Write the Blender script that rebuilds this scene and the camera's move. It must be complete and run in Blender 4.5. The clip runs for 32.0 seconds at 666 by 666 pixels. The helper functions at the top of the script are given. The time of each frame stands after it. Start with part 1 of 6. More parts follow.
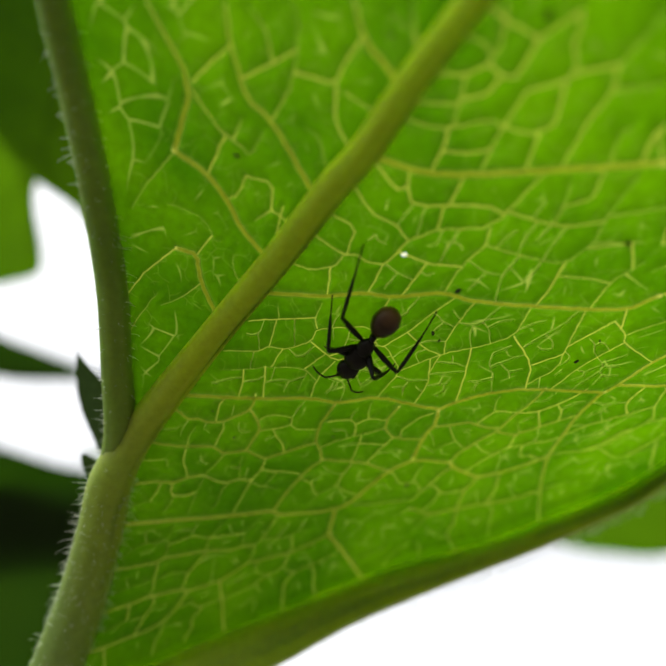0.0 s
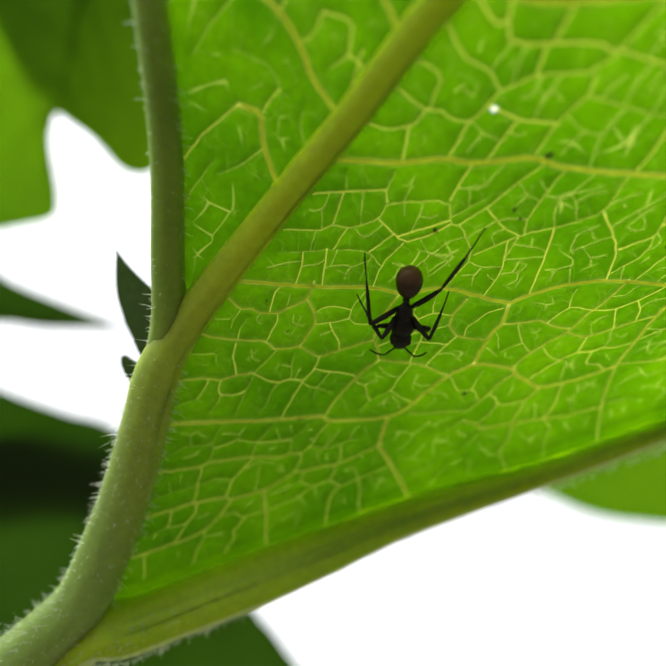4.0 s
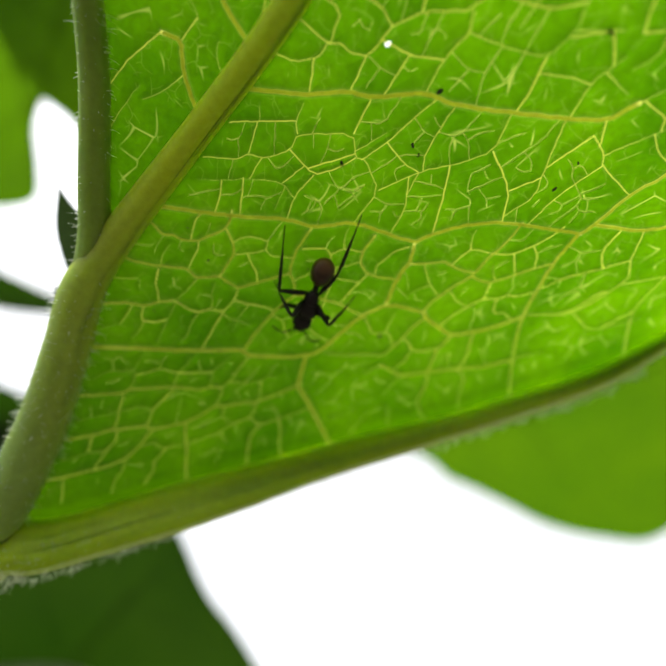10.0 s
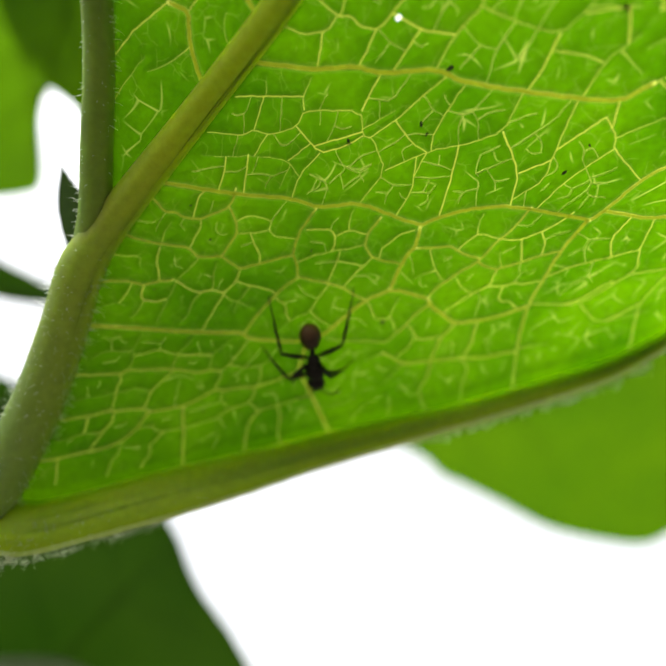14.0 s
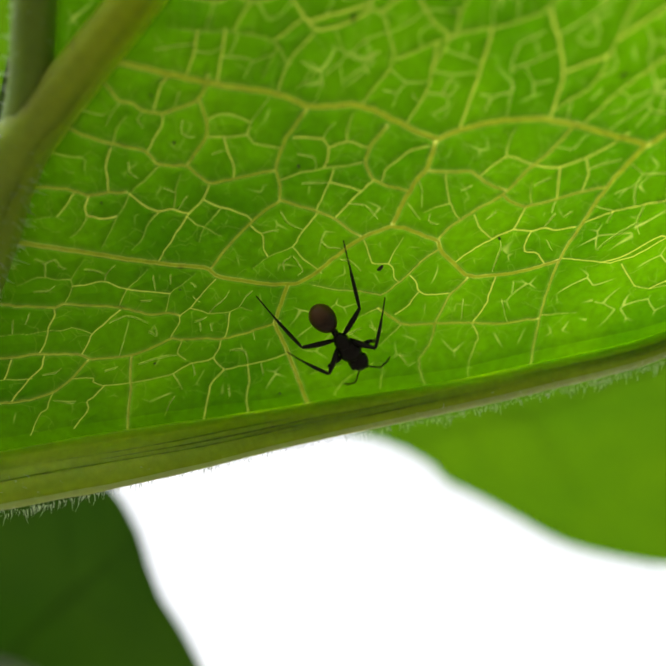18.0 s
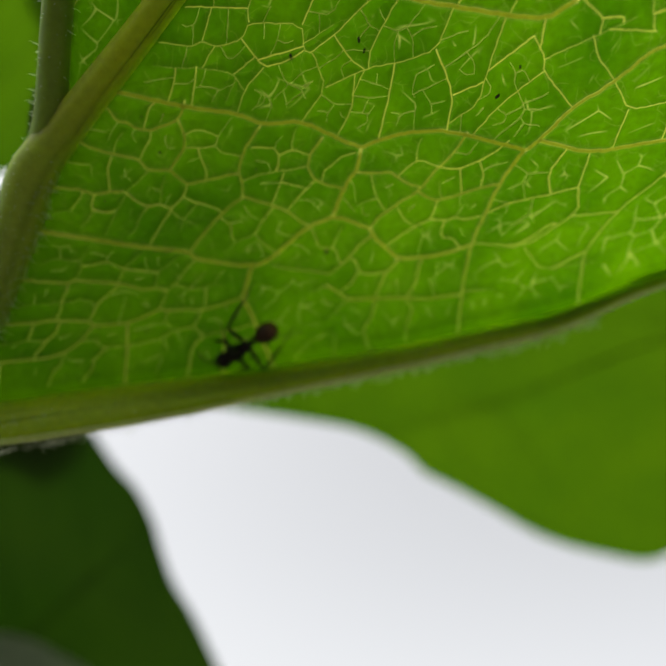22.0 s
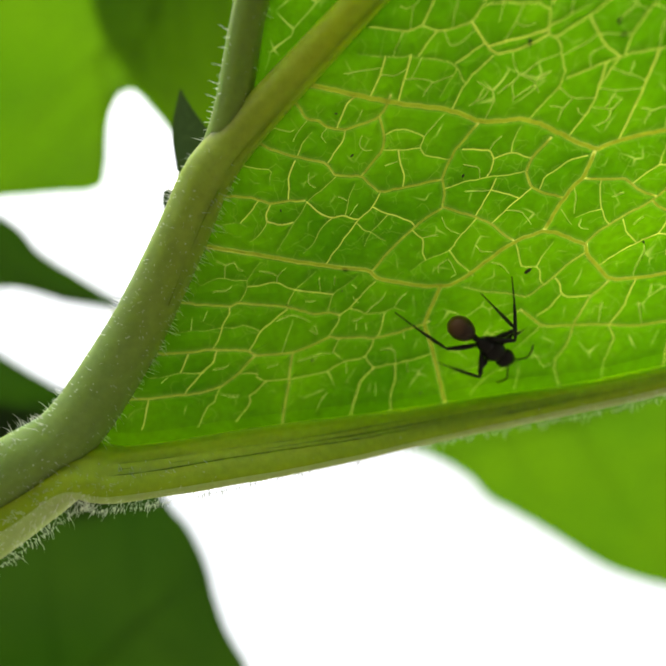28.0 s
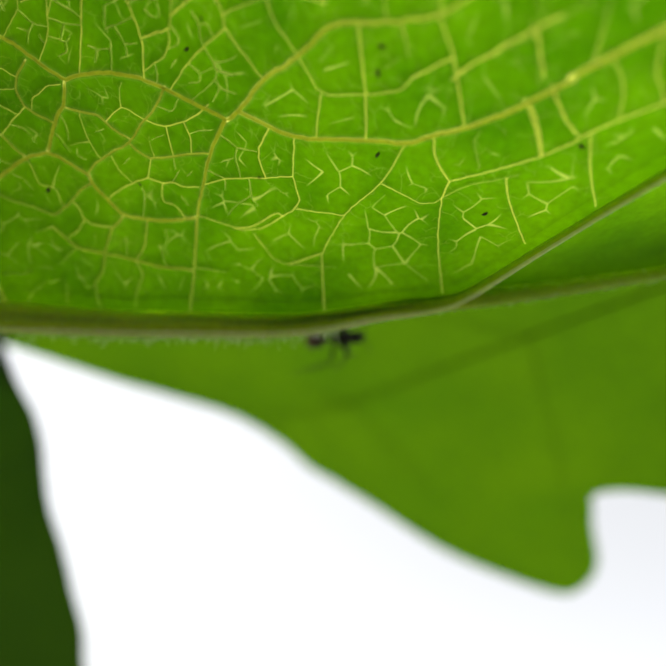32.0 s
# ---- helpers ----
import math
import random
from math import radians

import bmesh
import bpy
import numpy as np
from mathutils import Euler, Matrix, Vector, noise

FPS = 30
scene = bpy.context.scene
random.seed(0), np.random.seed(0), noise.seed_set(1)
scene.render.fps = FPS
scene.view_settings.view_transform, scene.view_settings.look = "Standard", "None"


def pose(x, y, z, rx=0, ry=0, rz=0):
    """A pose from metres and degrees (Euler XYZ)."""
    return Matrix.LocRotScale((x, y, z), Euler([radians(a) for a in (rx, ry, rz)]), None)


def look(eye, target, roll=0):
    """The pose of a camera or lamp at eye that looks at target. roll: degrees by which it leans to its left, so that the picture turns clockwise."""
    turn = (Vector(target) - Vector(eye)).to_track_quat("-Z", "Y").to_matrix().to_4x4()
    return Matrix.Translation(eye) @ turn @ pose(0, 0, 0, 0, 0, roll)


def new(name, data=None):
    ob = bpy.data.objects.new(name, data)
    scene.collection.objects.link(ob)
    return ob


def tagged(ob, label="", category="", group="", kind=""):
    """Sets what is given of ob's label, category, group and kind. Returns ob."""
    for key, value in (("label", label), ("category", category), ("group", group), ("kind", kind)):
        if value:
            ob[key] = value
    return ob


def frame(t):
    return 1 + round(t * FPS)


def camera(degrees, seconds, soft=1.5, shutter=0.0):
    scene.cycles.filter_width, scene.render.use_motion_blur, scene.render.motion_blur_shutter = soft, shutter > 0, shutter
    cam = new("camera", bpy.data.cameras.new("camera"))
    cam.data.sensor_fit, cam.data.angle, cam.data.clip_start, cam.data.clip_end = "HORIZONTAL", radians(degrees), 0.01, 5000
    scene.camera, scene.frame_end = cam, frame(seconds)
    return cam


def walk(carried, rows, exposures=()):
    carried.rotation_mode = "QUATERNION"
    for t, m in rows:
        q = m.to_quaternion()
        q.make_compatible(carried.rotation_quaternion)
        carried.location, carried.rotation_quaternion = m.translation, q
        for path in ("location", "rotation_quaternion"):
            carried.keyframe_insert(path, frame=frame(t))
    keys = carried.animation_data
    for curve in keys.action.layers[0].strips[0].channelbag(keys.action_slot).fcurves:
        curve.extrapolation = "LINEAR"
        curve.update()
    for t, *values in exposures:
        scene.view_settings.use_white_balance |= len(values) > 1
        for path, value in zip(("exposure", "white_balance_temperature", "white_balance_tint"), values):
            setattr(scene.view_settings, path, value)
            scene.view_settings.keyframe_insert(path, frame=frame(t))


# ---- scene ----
# The place: the underside of a backlit leaf, seen from below, with an ant on it.
# Leaf measures are millimetres in the leaf's own frame: u across, v along, w towards the ground.
cam = camera(63.43, 32.0, soft=2.0)
cam.data.dof.use_dof = True
cam.data.dof.focus_distance = 0.0525
cam.data.dof.aperture_fstop = 10.5
PATH = [
    (0, pose(-0.00081, -0.01008, 0.62803, 134.38, 2.93, 2.86)),
    (0.5, pose(-0.00127, -0.01119, 0.62775, 134.05, 1.83, 4.11)),
    (1, pose(-0.00464, -0.00626, 0.62541, 131.67, 2.37, 3.96)),
    (1.5, pose(-0.00603, -0.00428, 0.62225, 129.71, 3.03, 2.84)),
    (2, pose(-0.00602, -0.00283, 0.62193, 129.77, 2.42, 3.12)),
    (2.5, pose(-0.00768, 0.00225, 0.61715, 131.78, 1.12, 2.10)),
    (4.5, pose(-0.00635, -0.00205, 0.62571, 132.03, 2.23, 2.32)),
    (5, pose(-0.00312, 0.00074, 0.62143, 132.24, 2.58, 0.99)),
    (5.5, pose(-0.00217, 0.00014, 0.62216, 132.71, 2.69, 0.63)),
    (6, pose(-0.00060, -0.00274, 0.62145, 135.28, 2.14, 1.19)),
    (6.5, pose(0.00106, -0.00620, 0.62237, 135.00, 2.13, 0.78)),
    (7, pose(-0.00189, -0.00571, 0.62426, 133.17, 1.46, 1.94)),
    (7.5, pose(-0.00348, -0.00720, 0.62399, 134.25, 0.21, 3.61)),
    (8, pose(-0.00014, -0.00273, 0.62064, 134.82, 0.42, 2.19)),
    (8.5, pose(-0.00003, -0.00501, 0.62193, 135.14, 0.14, 1.81)),
    (9, pose(0.00278, -0.00277, 0.61821, 135.93, 0.43, -0.22)),
    (9.5, pose(0.00240, -0.00192, 0.61960, 135.91, 0.40, 0.16)),
    (10, pose(0.00077, 0.00310, 0.61484, 134.43, 0.26, -0.29)),
    (10.5, pose(-0.00308, 0.00133, 0.61730, 133.64, 0.16, 1.18)),
    (11, pose(-0.00017, 0.00541, 0.61608, 134.17, 0.37, 1.41)),
    (11.5, pose(-0.00066, 0.00089, 0.62090, 134.01, 0.54, 1.40)),
    (12, pose(-0.00027, -0.00007, 0.62094, 134.16, 0.52, 0.67)),
    (12.5, pose(-0.00123, 0.00033, 0.62159, 134.25, -0.53, 1.04)),
    (13, pose(-0.00000, 0.00000, 0.62000, 135.00, 0.00, 0.00)),
    (13.5, pose(0.00078, 0.00257, 0.61371, 134.62, -0.30, -0.66)),
    (15.5, pose(-0.00080, 0.01242, 0.61562, 135.59, -2.30, -2.73)),
    (16, pose(-0.00114, 0.01672, 0.61431, 135.08, -2.28, -3.90)),
    (16.5, pose(0.00366, 0.02034, 0.61517, 136.67, -1.82, -5.32)),
    (17, pose(0.00189, 0.02181, 0.61414, 136.17, -1.82, -5.04)),
    (17.5, pose(0.00191, 0.01929, 0.61657, 136.12, -2.70, -3.93)),
    (18, pose(0.00228, 0.01811, 0.61760, 136.17, -3.21, -4.11)),
    (18.5, pose(0.00148, 0.01475, 0.61546, 136.18, -4.29, -3.36)),
    (19, pose(0.00597, 0.01613, 0.61203, 136.47, -3.94, -4.67)),
    (19.5, pose(0.00313, 0.01534, 0.61086, 136.59, -3.94, -4.61)),
    (20, pose(0.00306, 0.01898, 0.60988, 137.23, -4.53, -4.05)),
    (20.5, pose(0.00197, 0.02217, 0.61187, 136.89, -4.10, -4.41)),
    (21, pose(0.00126, 0.02318, 0.61101, 137.86, -3.55, -4.85)),
    (21.5, pose(0.00509, 0.01596, 0.60753, 138.45, -4.13, -3.76)),
    (22, pose(0.01015, 0.01284, 0.60563, 137.62, -4.64, -2.83)),
    (22.5, pose(0.00230, 0.00581, 0.61000, 136.43, -5.75, -0.98)),
    (23, pose(-0.00290, 0.01117, 0.61405, 135.29, -4.70, -1.19)),
    (23.5, pose(-0.00326, 0.01331, 0.61244, 134.23, -4.85, -0.94)),
    (24, pose(-0.00259, 0.01914, 0.61261, 134.72, -4.05, -2.43)),
    (24.5, pose(-0.00338, 0.01573, 0.61333, 135.54, -4.71, -1.45)),
    (25, pose(-0.00821, 0.01717, 0.60918, 138.51, -3.86, -1.88)),
    (25.5, pose(-0.01086, 0.01663, 0.60794, 137.39, -4.56, -1.19)),
    (27.5, pose(-0.01096, 0.01153, 0.60944, 138.37, -5.98, -0.71)),
    (28, pose(-0.01095, 0.01960, 0.61104, 140.37, -4.84, -2.90)),
    (28.5, pose(0.00165, 0.01870, 0.61145, 139.42, -6.15, -4.38)),
    (29, pose(0.00581, 0.01697, 0.61324, 138.64, -7.27, -5.37)),
    (29.3, pose(0.01264, 0.01776, 0.61169, 138.31, -7.64, -7.20)),
    (29.5, pose(0.02051, 0.01906, 0.60831, 137.83, -7.48, -9.17)),
    (30, pose(0.02157, 0.01655, 0.61247, 137.46, -7.56, -9.00)),
    (30.2, pose(0.01728, 0.01507, 0.61474, 138.65, -7.36, -8.95)),
    (30.5, pose(0.02917, 0.01829, 0.60947, 138.48, -9.67, -9.82)),
    (30.8, pose(0.02922, 0.01287, 0.61453, 140.95, -12.15, -7.76)),
    (31, pose(0.03161, 0.01424, 0.61404, 140.29, -12.44, -8.79)),
    (31.4, pose(0.03773, 0.01323, 0.61549, 140.81, -13.44, -9.62)),
    (31.5, pose(0.03776, 0.01072, 0.61589, 139.64, -13.51, -10.22)),
    (32, pose(0.04600, 0.01204, 0.61597, 136.89, -15.99, -10.85)),
]

EXPOSURES = [(0.0, 1.03), (0.8, 1.22), (1.6, 1.42), (2.5, 1.50), (5.0, 1.52), (9.0, 1.42), (11.0, 1.52), (13.0, 1.52), (15.5, 1.60), (16.0, 1.65),
             (16.5, 1.12), (17.0, 1.05), (17.5, 1.12), (17.9, 1.34), (18.5, 1.38), (19.5, 1.02), (20.5, 0.58), (21.5, 0.53), (22.3, 0.92), (23.0, 1.55),
             (24.0, 1.05), (25.5, 1.42), (27.5, 1.72), (28.3, 1.70), (29.0, 1.28), (30.2, 1.12), (31.0, 1.07), (32.0, 1.08)]
walk(cam, PATH, EXPOSURES)

# ---- light: bright overcast sky, veiled high sun ----
world = bpy.data.worlds.new("overcast")
scene.world = world
world.use_nodes = True
wn, wl = world.node_tree.nodes, world.node_tree.links
wn.clear()
sky = wn.new("ShaderNodeTexSky")
sky.sky_type = "NISHITA"
sky.sun_disc = False
sky.sun_elevation, sky.sun_rotation = radians(67), radians(247)
sky.air_density, sky.dust_density, sky.ozone_density = 1.0, 4.0, 1.0
hue = wn.new("ShaderNodeHueSaturation")
hue.inputs["Saturation"].default_value = 0.10
bg = wn.new("ShaderNodeBackground")
bg.inputs["Strength"].default_value = 0.15
out = wn.new("ShaderNodeOutputWorld")
wl.new(sky.outputs[0], hue.inputs["Color"])
wl.new(hue.outputs[0], bg.inputs["Color"])
wl.new(bg.outputs[0], out.inputs["Surface"])
sun_data = bpy.data.lights.new("sun", "SUN")
sun_data.energy, sun_data.angle, sun_data.color = 2.8, radians(22), (1.0, 0.97, 0.92)
sun = new("sun", sun_data)
sun.matrix_world = look((-0.35, -0.15, 0.92), (0, 0, 0))

MM = 0.001
LEAF = pose(0.0, 0.04243, 0.66243, 173.978, 0.869, -0.119)


def L(u, v, w):
    return Vector((u * MM, v * MM, w * MM))


SURFACE = (1.640, -0.935, -3.882, 0.397, 8.646, 0.555, -0.800, 0.114, -1.202, -0.028)


EDGE_LINE = [(-35.4, -23.7), (-32.5, -24.4), (-28.6, -24.6), (-22.8, -24.4), (-16.5, -24.2), (-8.4, -23.9), (0.6, -23.3), (14.7, -20.0), (24.7, -17.0),
             (37.1, -14.0), (46.4, -11.0), (52.0, -8.8), (55.0, -6.0), (59.5, 3.6), (64.0, 13.2), (70, 25)]


def surf(u, v):
    """Height of the blade towards the ground, in mm; its lower margin bends down."""
    across, run = np.asarray(u, float), np.asarray(v, float)
    u, v = across / 30, run / 30
    c = SURFACE
    height = (c[0] + c[1] * u + c[2] * v + c[3] * u * u + c[4] * u * v + c[5] * v * v
              + c[6] * u ** 3 + c[7] * u * u * v + c[8] * u * v * v + c[9] * v ** 3)
    inward = run - np.interp(across, [p[0] for p in EDGE_LINE], [p[1] for p in EDGE_LINE])
    return height + 3.0 * np.exp(-((across - 27) / 17) ** 4) * np.clip(1 - inward / 13, 0, 1) ** 2


# ---- materials ----
def material(name):
    m = bpy.data.materials.new(name)
    m.use_nodes = True
    m.node_tree.nodes.clear()
    return m, m.node_tree.nodes, m.node_tree.links


def ramp(nodes, links, source, stops):
    r = nodes.new("ShaderNodeValToRGB")
    while len(r.color_ramp.elements) < len(stops):
        r.color_ramp.elements.new(0.5)
    for e, (p, c) in zip(r.color_ramp.elements, stops):
        e.position, e.color = p, (*c, 1)
    links.new(source, r.inputs["Fac"])
    return r.outputs["Color"]


def noise_node(nodes, links, scale, detail=4.0, rough=0.55, coords=None):
    n = nodes.new("ShaderNodeTexNoise")
    n.inputs["Scale"].default_value, n.inputs["Detail"].default_value, n.inputs["Roughness"].default_value = scale, detail, rough
    if coords is None:
        coords = nodes.new("ShaderNodeTexCoord").outputs["Object"]
    links.new(coords, n.inputs["Vector"])
    return n.outputs["Fac"]


def mix_rgb(nodes, links, fac, a, b, mode="MIX"):
    m = nodes.new("ShaderNodeMix")
    m.data_type, m.blend_type = "RGBA", mode
    for sock, val in ((m.inputs[0], fac), (m.inputs[6], a), (m.inputs[7], b)):
        if isinstance(val, (int, float)):
            sock.default_value = val
        elif isinstance(val, tuple):
            sock.default_value = (*val, 1)
        else:
            links.new(val, sock)
    return m.outputs[2]


def leafy(name, through_a, through_b, face, share=0.72, gloss=0.05, rough=0.45, scale=260.0, veins=None, bump=0.25):
    """A thin green surface: light passes through (share) and is thrown back (the rest)."""
    m, n, l = material(name)
    big, fine = noise_node(n, l, scale * 0.35), noise_node(n, l, scale * 5, 3.0)
    spread = ramp(n, l, big, [(0.32, (0, 0, 0)), (0.68, (1, 1, 1))])
    colour = mix_rgb(n, l, spread, through_a, through_b)
    grain = ramp(n, l, fine, [(0.25, (0.80, 0.80, 0.80)), (0.75, (1.08, 1.08, 1.08))])
    colour = mix_rgb(n, l, 1.0, colour, grain, "MULTIPLY")
    back = mix_rgb(n, l, 1.0, face, grain, "MULTIPLY")
    if veins:
        a = n.new("ShaderNodeAttribute")
        a.attribute_name = "vein_tone"
        colour = mix_rgb(n, l, a.outputs["Fac"], colour, veins)
        back = mix_rgb(n, l, a.outputs["Fac"], back, (0.26, 0.31, 0.08))
    b = n.new("ShaderNodeBump")
    b.inputs["Strength"].default_value, b.inputs["Distance"].default_value = bump, 0.0001
    l.new(fine, b.inputs["Height"])
    d, t, g = n.new("ShaderNodeBsdfDiffuse"), n.new("ShaderNodeBsdfTranslucent"), n.new("ShaderNodeBsdfGlossy")
    g.inputs["Roughness"].default_value, g.inputs["Color"].default_value = rough, (1, 1, 1, 1)
    l.new(back, d.inputs["Color"])
    l.new(colour, t.inputs["Color"])
    for s in (d, t, g):
        l.new(b.outputs["Normal"], s.inputs["Normal"])
    m1, m2, o = n.new("ShaderNodeMixShader"), n.new("ShaderNodeMixShader"), n.new("ShaderNodeOutputMaterial")
    m1.inputs[0].default_value, m2.inputs[0].default_value = share, gloss
    l.new(d.outputs[0], m1.inputs[1])
    l.new(t.outputs[0], m1.inputs[2])
    l.new(m1.outputs[0], m2.inputs[1])
    l.new(g.outputs[0], m2.inputs[2])
    l.new(m2.outputs[0], o.inputs["Surface"])
    return m


def solid(name, dark, light, rough=0.5, scale=900.0, bump=0.3, spec=0.5, lit_tail=None):
    m, n, l = material(name)
    f1, f2 = noise_node(n, l, scale), noise_node(n, l, scale * 0.15)
    c = ramp(n, l, f1, [(0.3, dark), (0.7, light)])
    c = mix_rgb(n, l, 1.0, c, ramp(n, l, f2, [(0.3, (0.75, 0.75, 0.75)), (0.7, (1.1, 1.1, 1.1))]), "MULTIPLY")
    if lit_tail:
        # paler towards the hind end, where the light on it is painted in
        axis = n.new("ShaderNodeSeparateXYZ")
        l.new(n.new("ShaderNodeTexCoord").outputs["Generated"], axis.inputs[0])
        c = mix_rgb(n, l, ramp(n, l, axis.outputs["Y"], [(0.05, (1, 1, 1)), (0.45, (0, 0, 0))]), c, lit_tail)
    p, o, b = n.new("ShaderNodeBsdfPrincipled"), n.new("ShaderNodeOutputMaterial"), n.new("ShaderNodeBump")
    b.inputs["Strength"].default_value, b.inputs["Distance"].default_value = bump, 0.00005
    l.new(f1, b.inputs["Height"])
    l.new(b.outputs["Normal"], p.inputs["Normal"])
    l.new(c, p.inputs["Base Color"])
    p.inputs["Roughness"].default_value, p.inputs["Specular IOR Level"].default_value = rough, spec
    l.new(p.outputs[0], o.inputs["Surface"])
    return m


def flesh(name, dark, light, depth, scale=260.0, rough=0.55, thin_end=None):
    """Juicy stem tissue: light goes some way into it, so thin parts glow and thick ones stay dark.
    thin_end: the colour that it grades into towards the blade."""
    m, n, l = material(name)
    big, fine = noise_node(n, l, scale * 0.35), noise_node(n, l, scale * 5, 3.0)
    c = mix_rgb(n, l, ramp(n, l, big, [(0.32, (0, 0, 0)), (0.68, (1, 1, 1))]), dark, light)
    # yellower towards the blade; the thin rib's glow is put into the colour
    if thin_end:
        place, cut = n.new("ShaderNodeTexCoord"), n.new("ShaderNodeSeparateXYZ")
        grade = n.new("ShaderNodeMapRange")
        l.new(place.outputs["Object"], cut.inputs[0])
        l.new(cut.outputs["X"], grade.inputs["Value"])
        grade.inputs["From Min"].default_value, grade.inputs["From Max"].default_value = -0.033, -0.015
        c = mix_rgb(n, l, grade.outputs[0], c, thin_end)
    c = mix_rgb(n, l, 1.0, c, ramp(n, l, fine, [(0.25, (0.85, 0.85, 0.85)), (0.75, (1.08, 1.08, 1.08))]), "MULTIPLY")
    p, o, b = n.new("ShaderNodeBsdfPrincipled"), n.new("ShaderNodeOutputMaterial"), n.new("ShaderNodeBump")
    b.inputs["Strength"].default_value, b.inputs["Distance"].default_value = 0.4, 0.0001
    l.new(fine, b.inputs["Height"])
    l.new(b.outputs["Normal"], p.inputs["Normal"])
    l.new(c, p.inputs["Base Color"])
    p.inputs["Roughness"].default_value, p.inputs["Specular IOR Level"].default_value = rough, 0.2
    p.inputs["Subsurface Weight"].default_value, p.inputs["Subsurface Scale"].default_value = 1.0, 0.001
    p.inputs["Subsurface Radius"].default_value = depth
    l.new(p.outputs[0], o.inputs["Surface"])
    return m


BLADE = leafy("leaf_blade", (0.035, 0.122, 0.0001), (0.076, 0.198, 0.0001), (0.010, 0.035, 0.001), 0.82, 0.005, 0.5, veins=(0.62, 0.64, 0.12))
VEIN = leafy("leaf_vein", (0.69, 0.70, 0.30), (0.76, 0.76, 0.38), (0.36, 0.42, 0.15), 0.84, 0.01, 0.5, bump=0.1)
LIMB = leafy("leaf_branch_vein", (0.30, 0.36, 0.045), (0.37, 0.43, 0.07), (0.20, 0.25, 0.03), 0.80, 0.01, 0.5, bump=0.1)
RIB = flesh("leaf_rib", (0.165, 0.26, 0.050), (0.22, 0.32, 0.075), (3.4, 4.0, 0.9), thin_end=(0.36, 0.46, 0.016))
STEM = flesh("downy_stem", (0.145, 0.24, 0.03), (0.19, 0.29, 0.045), (2.6, 3.2, 0.8))
EDGE = flesh("leaf_edge_rib", (0.22, 0.34, 0.010), (0.28, 0.40, 0.016), (3.0, 3.8, 0.5))
FLANK = flesh("leaf_edge_flank", (0.38, 0.50, 0.14), (0.44, 0.55, 0.20), (2.6, 3.0, 1.2))
# darker green of the strands that paint the shade in rib creases
CREASE_SHADE = leafy("rib_crease_shade", (0.30, 0.44, 0.024), (0.36, 0.48, 0.04), (0.13, 0.21, 0.03), 0.6, 0.01, 0.6)
HAIR = leafy("plant_hair", (0.92, 0.94, 0.86), (0.97, 0.97, 0.93), (0.70, 0.76, 0.58), 0.6, 0.03, 0.4)
GREEN = leafy("neighbour_leaf", (0.036, 0.098, 0.0005), (0.050, 0.118, 0.0008), (0.03, 0.07, 0.004), 0.80, 0.006, scale=60)
# same green brightened, to offset the shade the leaf above casts on it
SOFT = leafy("brightened_leaf", (0.072, 0.18, 0.0008), (0.098, 0.214, 0.001), (0.03, 0.07, 0.004), 0.82, 0.006, scale=60)
# dimmed copy of the same green; its half shade is in the colour
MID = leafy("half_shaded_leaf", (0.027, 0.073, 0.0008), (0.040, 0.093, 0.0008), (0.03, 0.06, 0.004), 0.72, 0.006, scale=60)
# leaf green with deep shade put into the colour
SHADED = leafy("shade_dark_leaf", (0.008, 0.028, 0.0009), (0.013, 0.036, 0.0012), (0.012, 0.028, 0.003), 0.58, 0.010, scale=60)
PALE = leafy("pale_leaf", (0.208, 0.304, 0.16), (0.256, 0.352, 0.208), (0.30, 0.38, 0.26), 0.6, 0.02, scale=60)
BRACT = leafy("bract", (0.024, 0.0496, 0.0112), (0.04, 0.068, 0.016), (0.035, 0.06, 0.02), 0.55, 0.004)
BLACK = solid("ant_black", (0.003, 0.0025, 0.002), (0.007, 0.006, 0.005), 0.45, 2500, 0.4, spec=0.22)
BROWN = solid("ant_brown", (0.016, 0.007, 0.002), (0.034, 0.016, 0.005), 0.42, 2500, 0.5, spec=0.3, lit_tail=(0.10, 0.050, 0.018))
SPECK = solid("dark_speck", (0.006, 0.008, 0.004), (0.02, 0.02, 0.012), 0.7, 3000, 0.4)
SOIL = solid("soil", (0.035, 0.030, 0.018), (0.075, 0.062, 0.04), 0.95, 60, 0.6)


# ---- building helpers ----
def part(name, bm, mat, parent=None, label="", smooth=True):
    me = bpy.data.meshes.new(name)
    bm.to_mesh(me)
    bm.free()
    return part_mesh(name, me, mat, parent, label, smooth)


def part_mesh(name, me, mat, parent=None, label="", smooth=True):
    if mat and not me.materials:
        me.materials.append(mat)
    if smooth:
        me.polygons.foreach_set("use_smooth", np.ones(len(me.polygons), bool))
    ob = new(name, me)
    ob.parent = parent
    return tagged(ob, label)


def smooth_line(points, steps=6):
    """Points along a smooth curve through the given ones."""
    p = [np.array(q, float) for q in points]
    p = [2 * p[0] - p[1]] + p + [2 * p[-1] - p[-2]]
    line = []
    for i in range(1, len(p) - 2):
        for k in range(steps):
            t = k / steps
            line.append(0.5 * (2 * p[i] + (p[i + 1] - p[i - 1]) * t + (2 * p[i - 1] - 5 * p[i] + 4 * p[i + 1] - p[i + 2]) * t * t
                               + (3 * p[i] - p[i - 1] - 3 * p[i + 1] + p[i + 2]) * t ** 3))
    return line + [p[-2]]


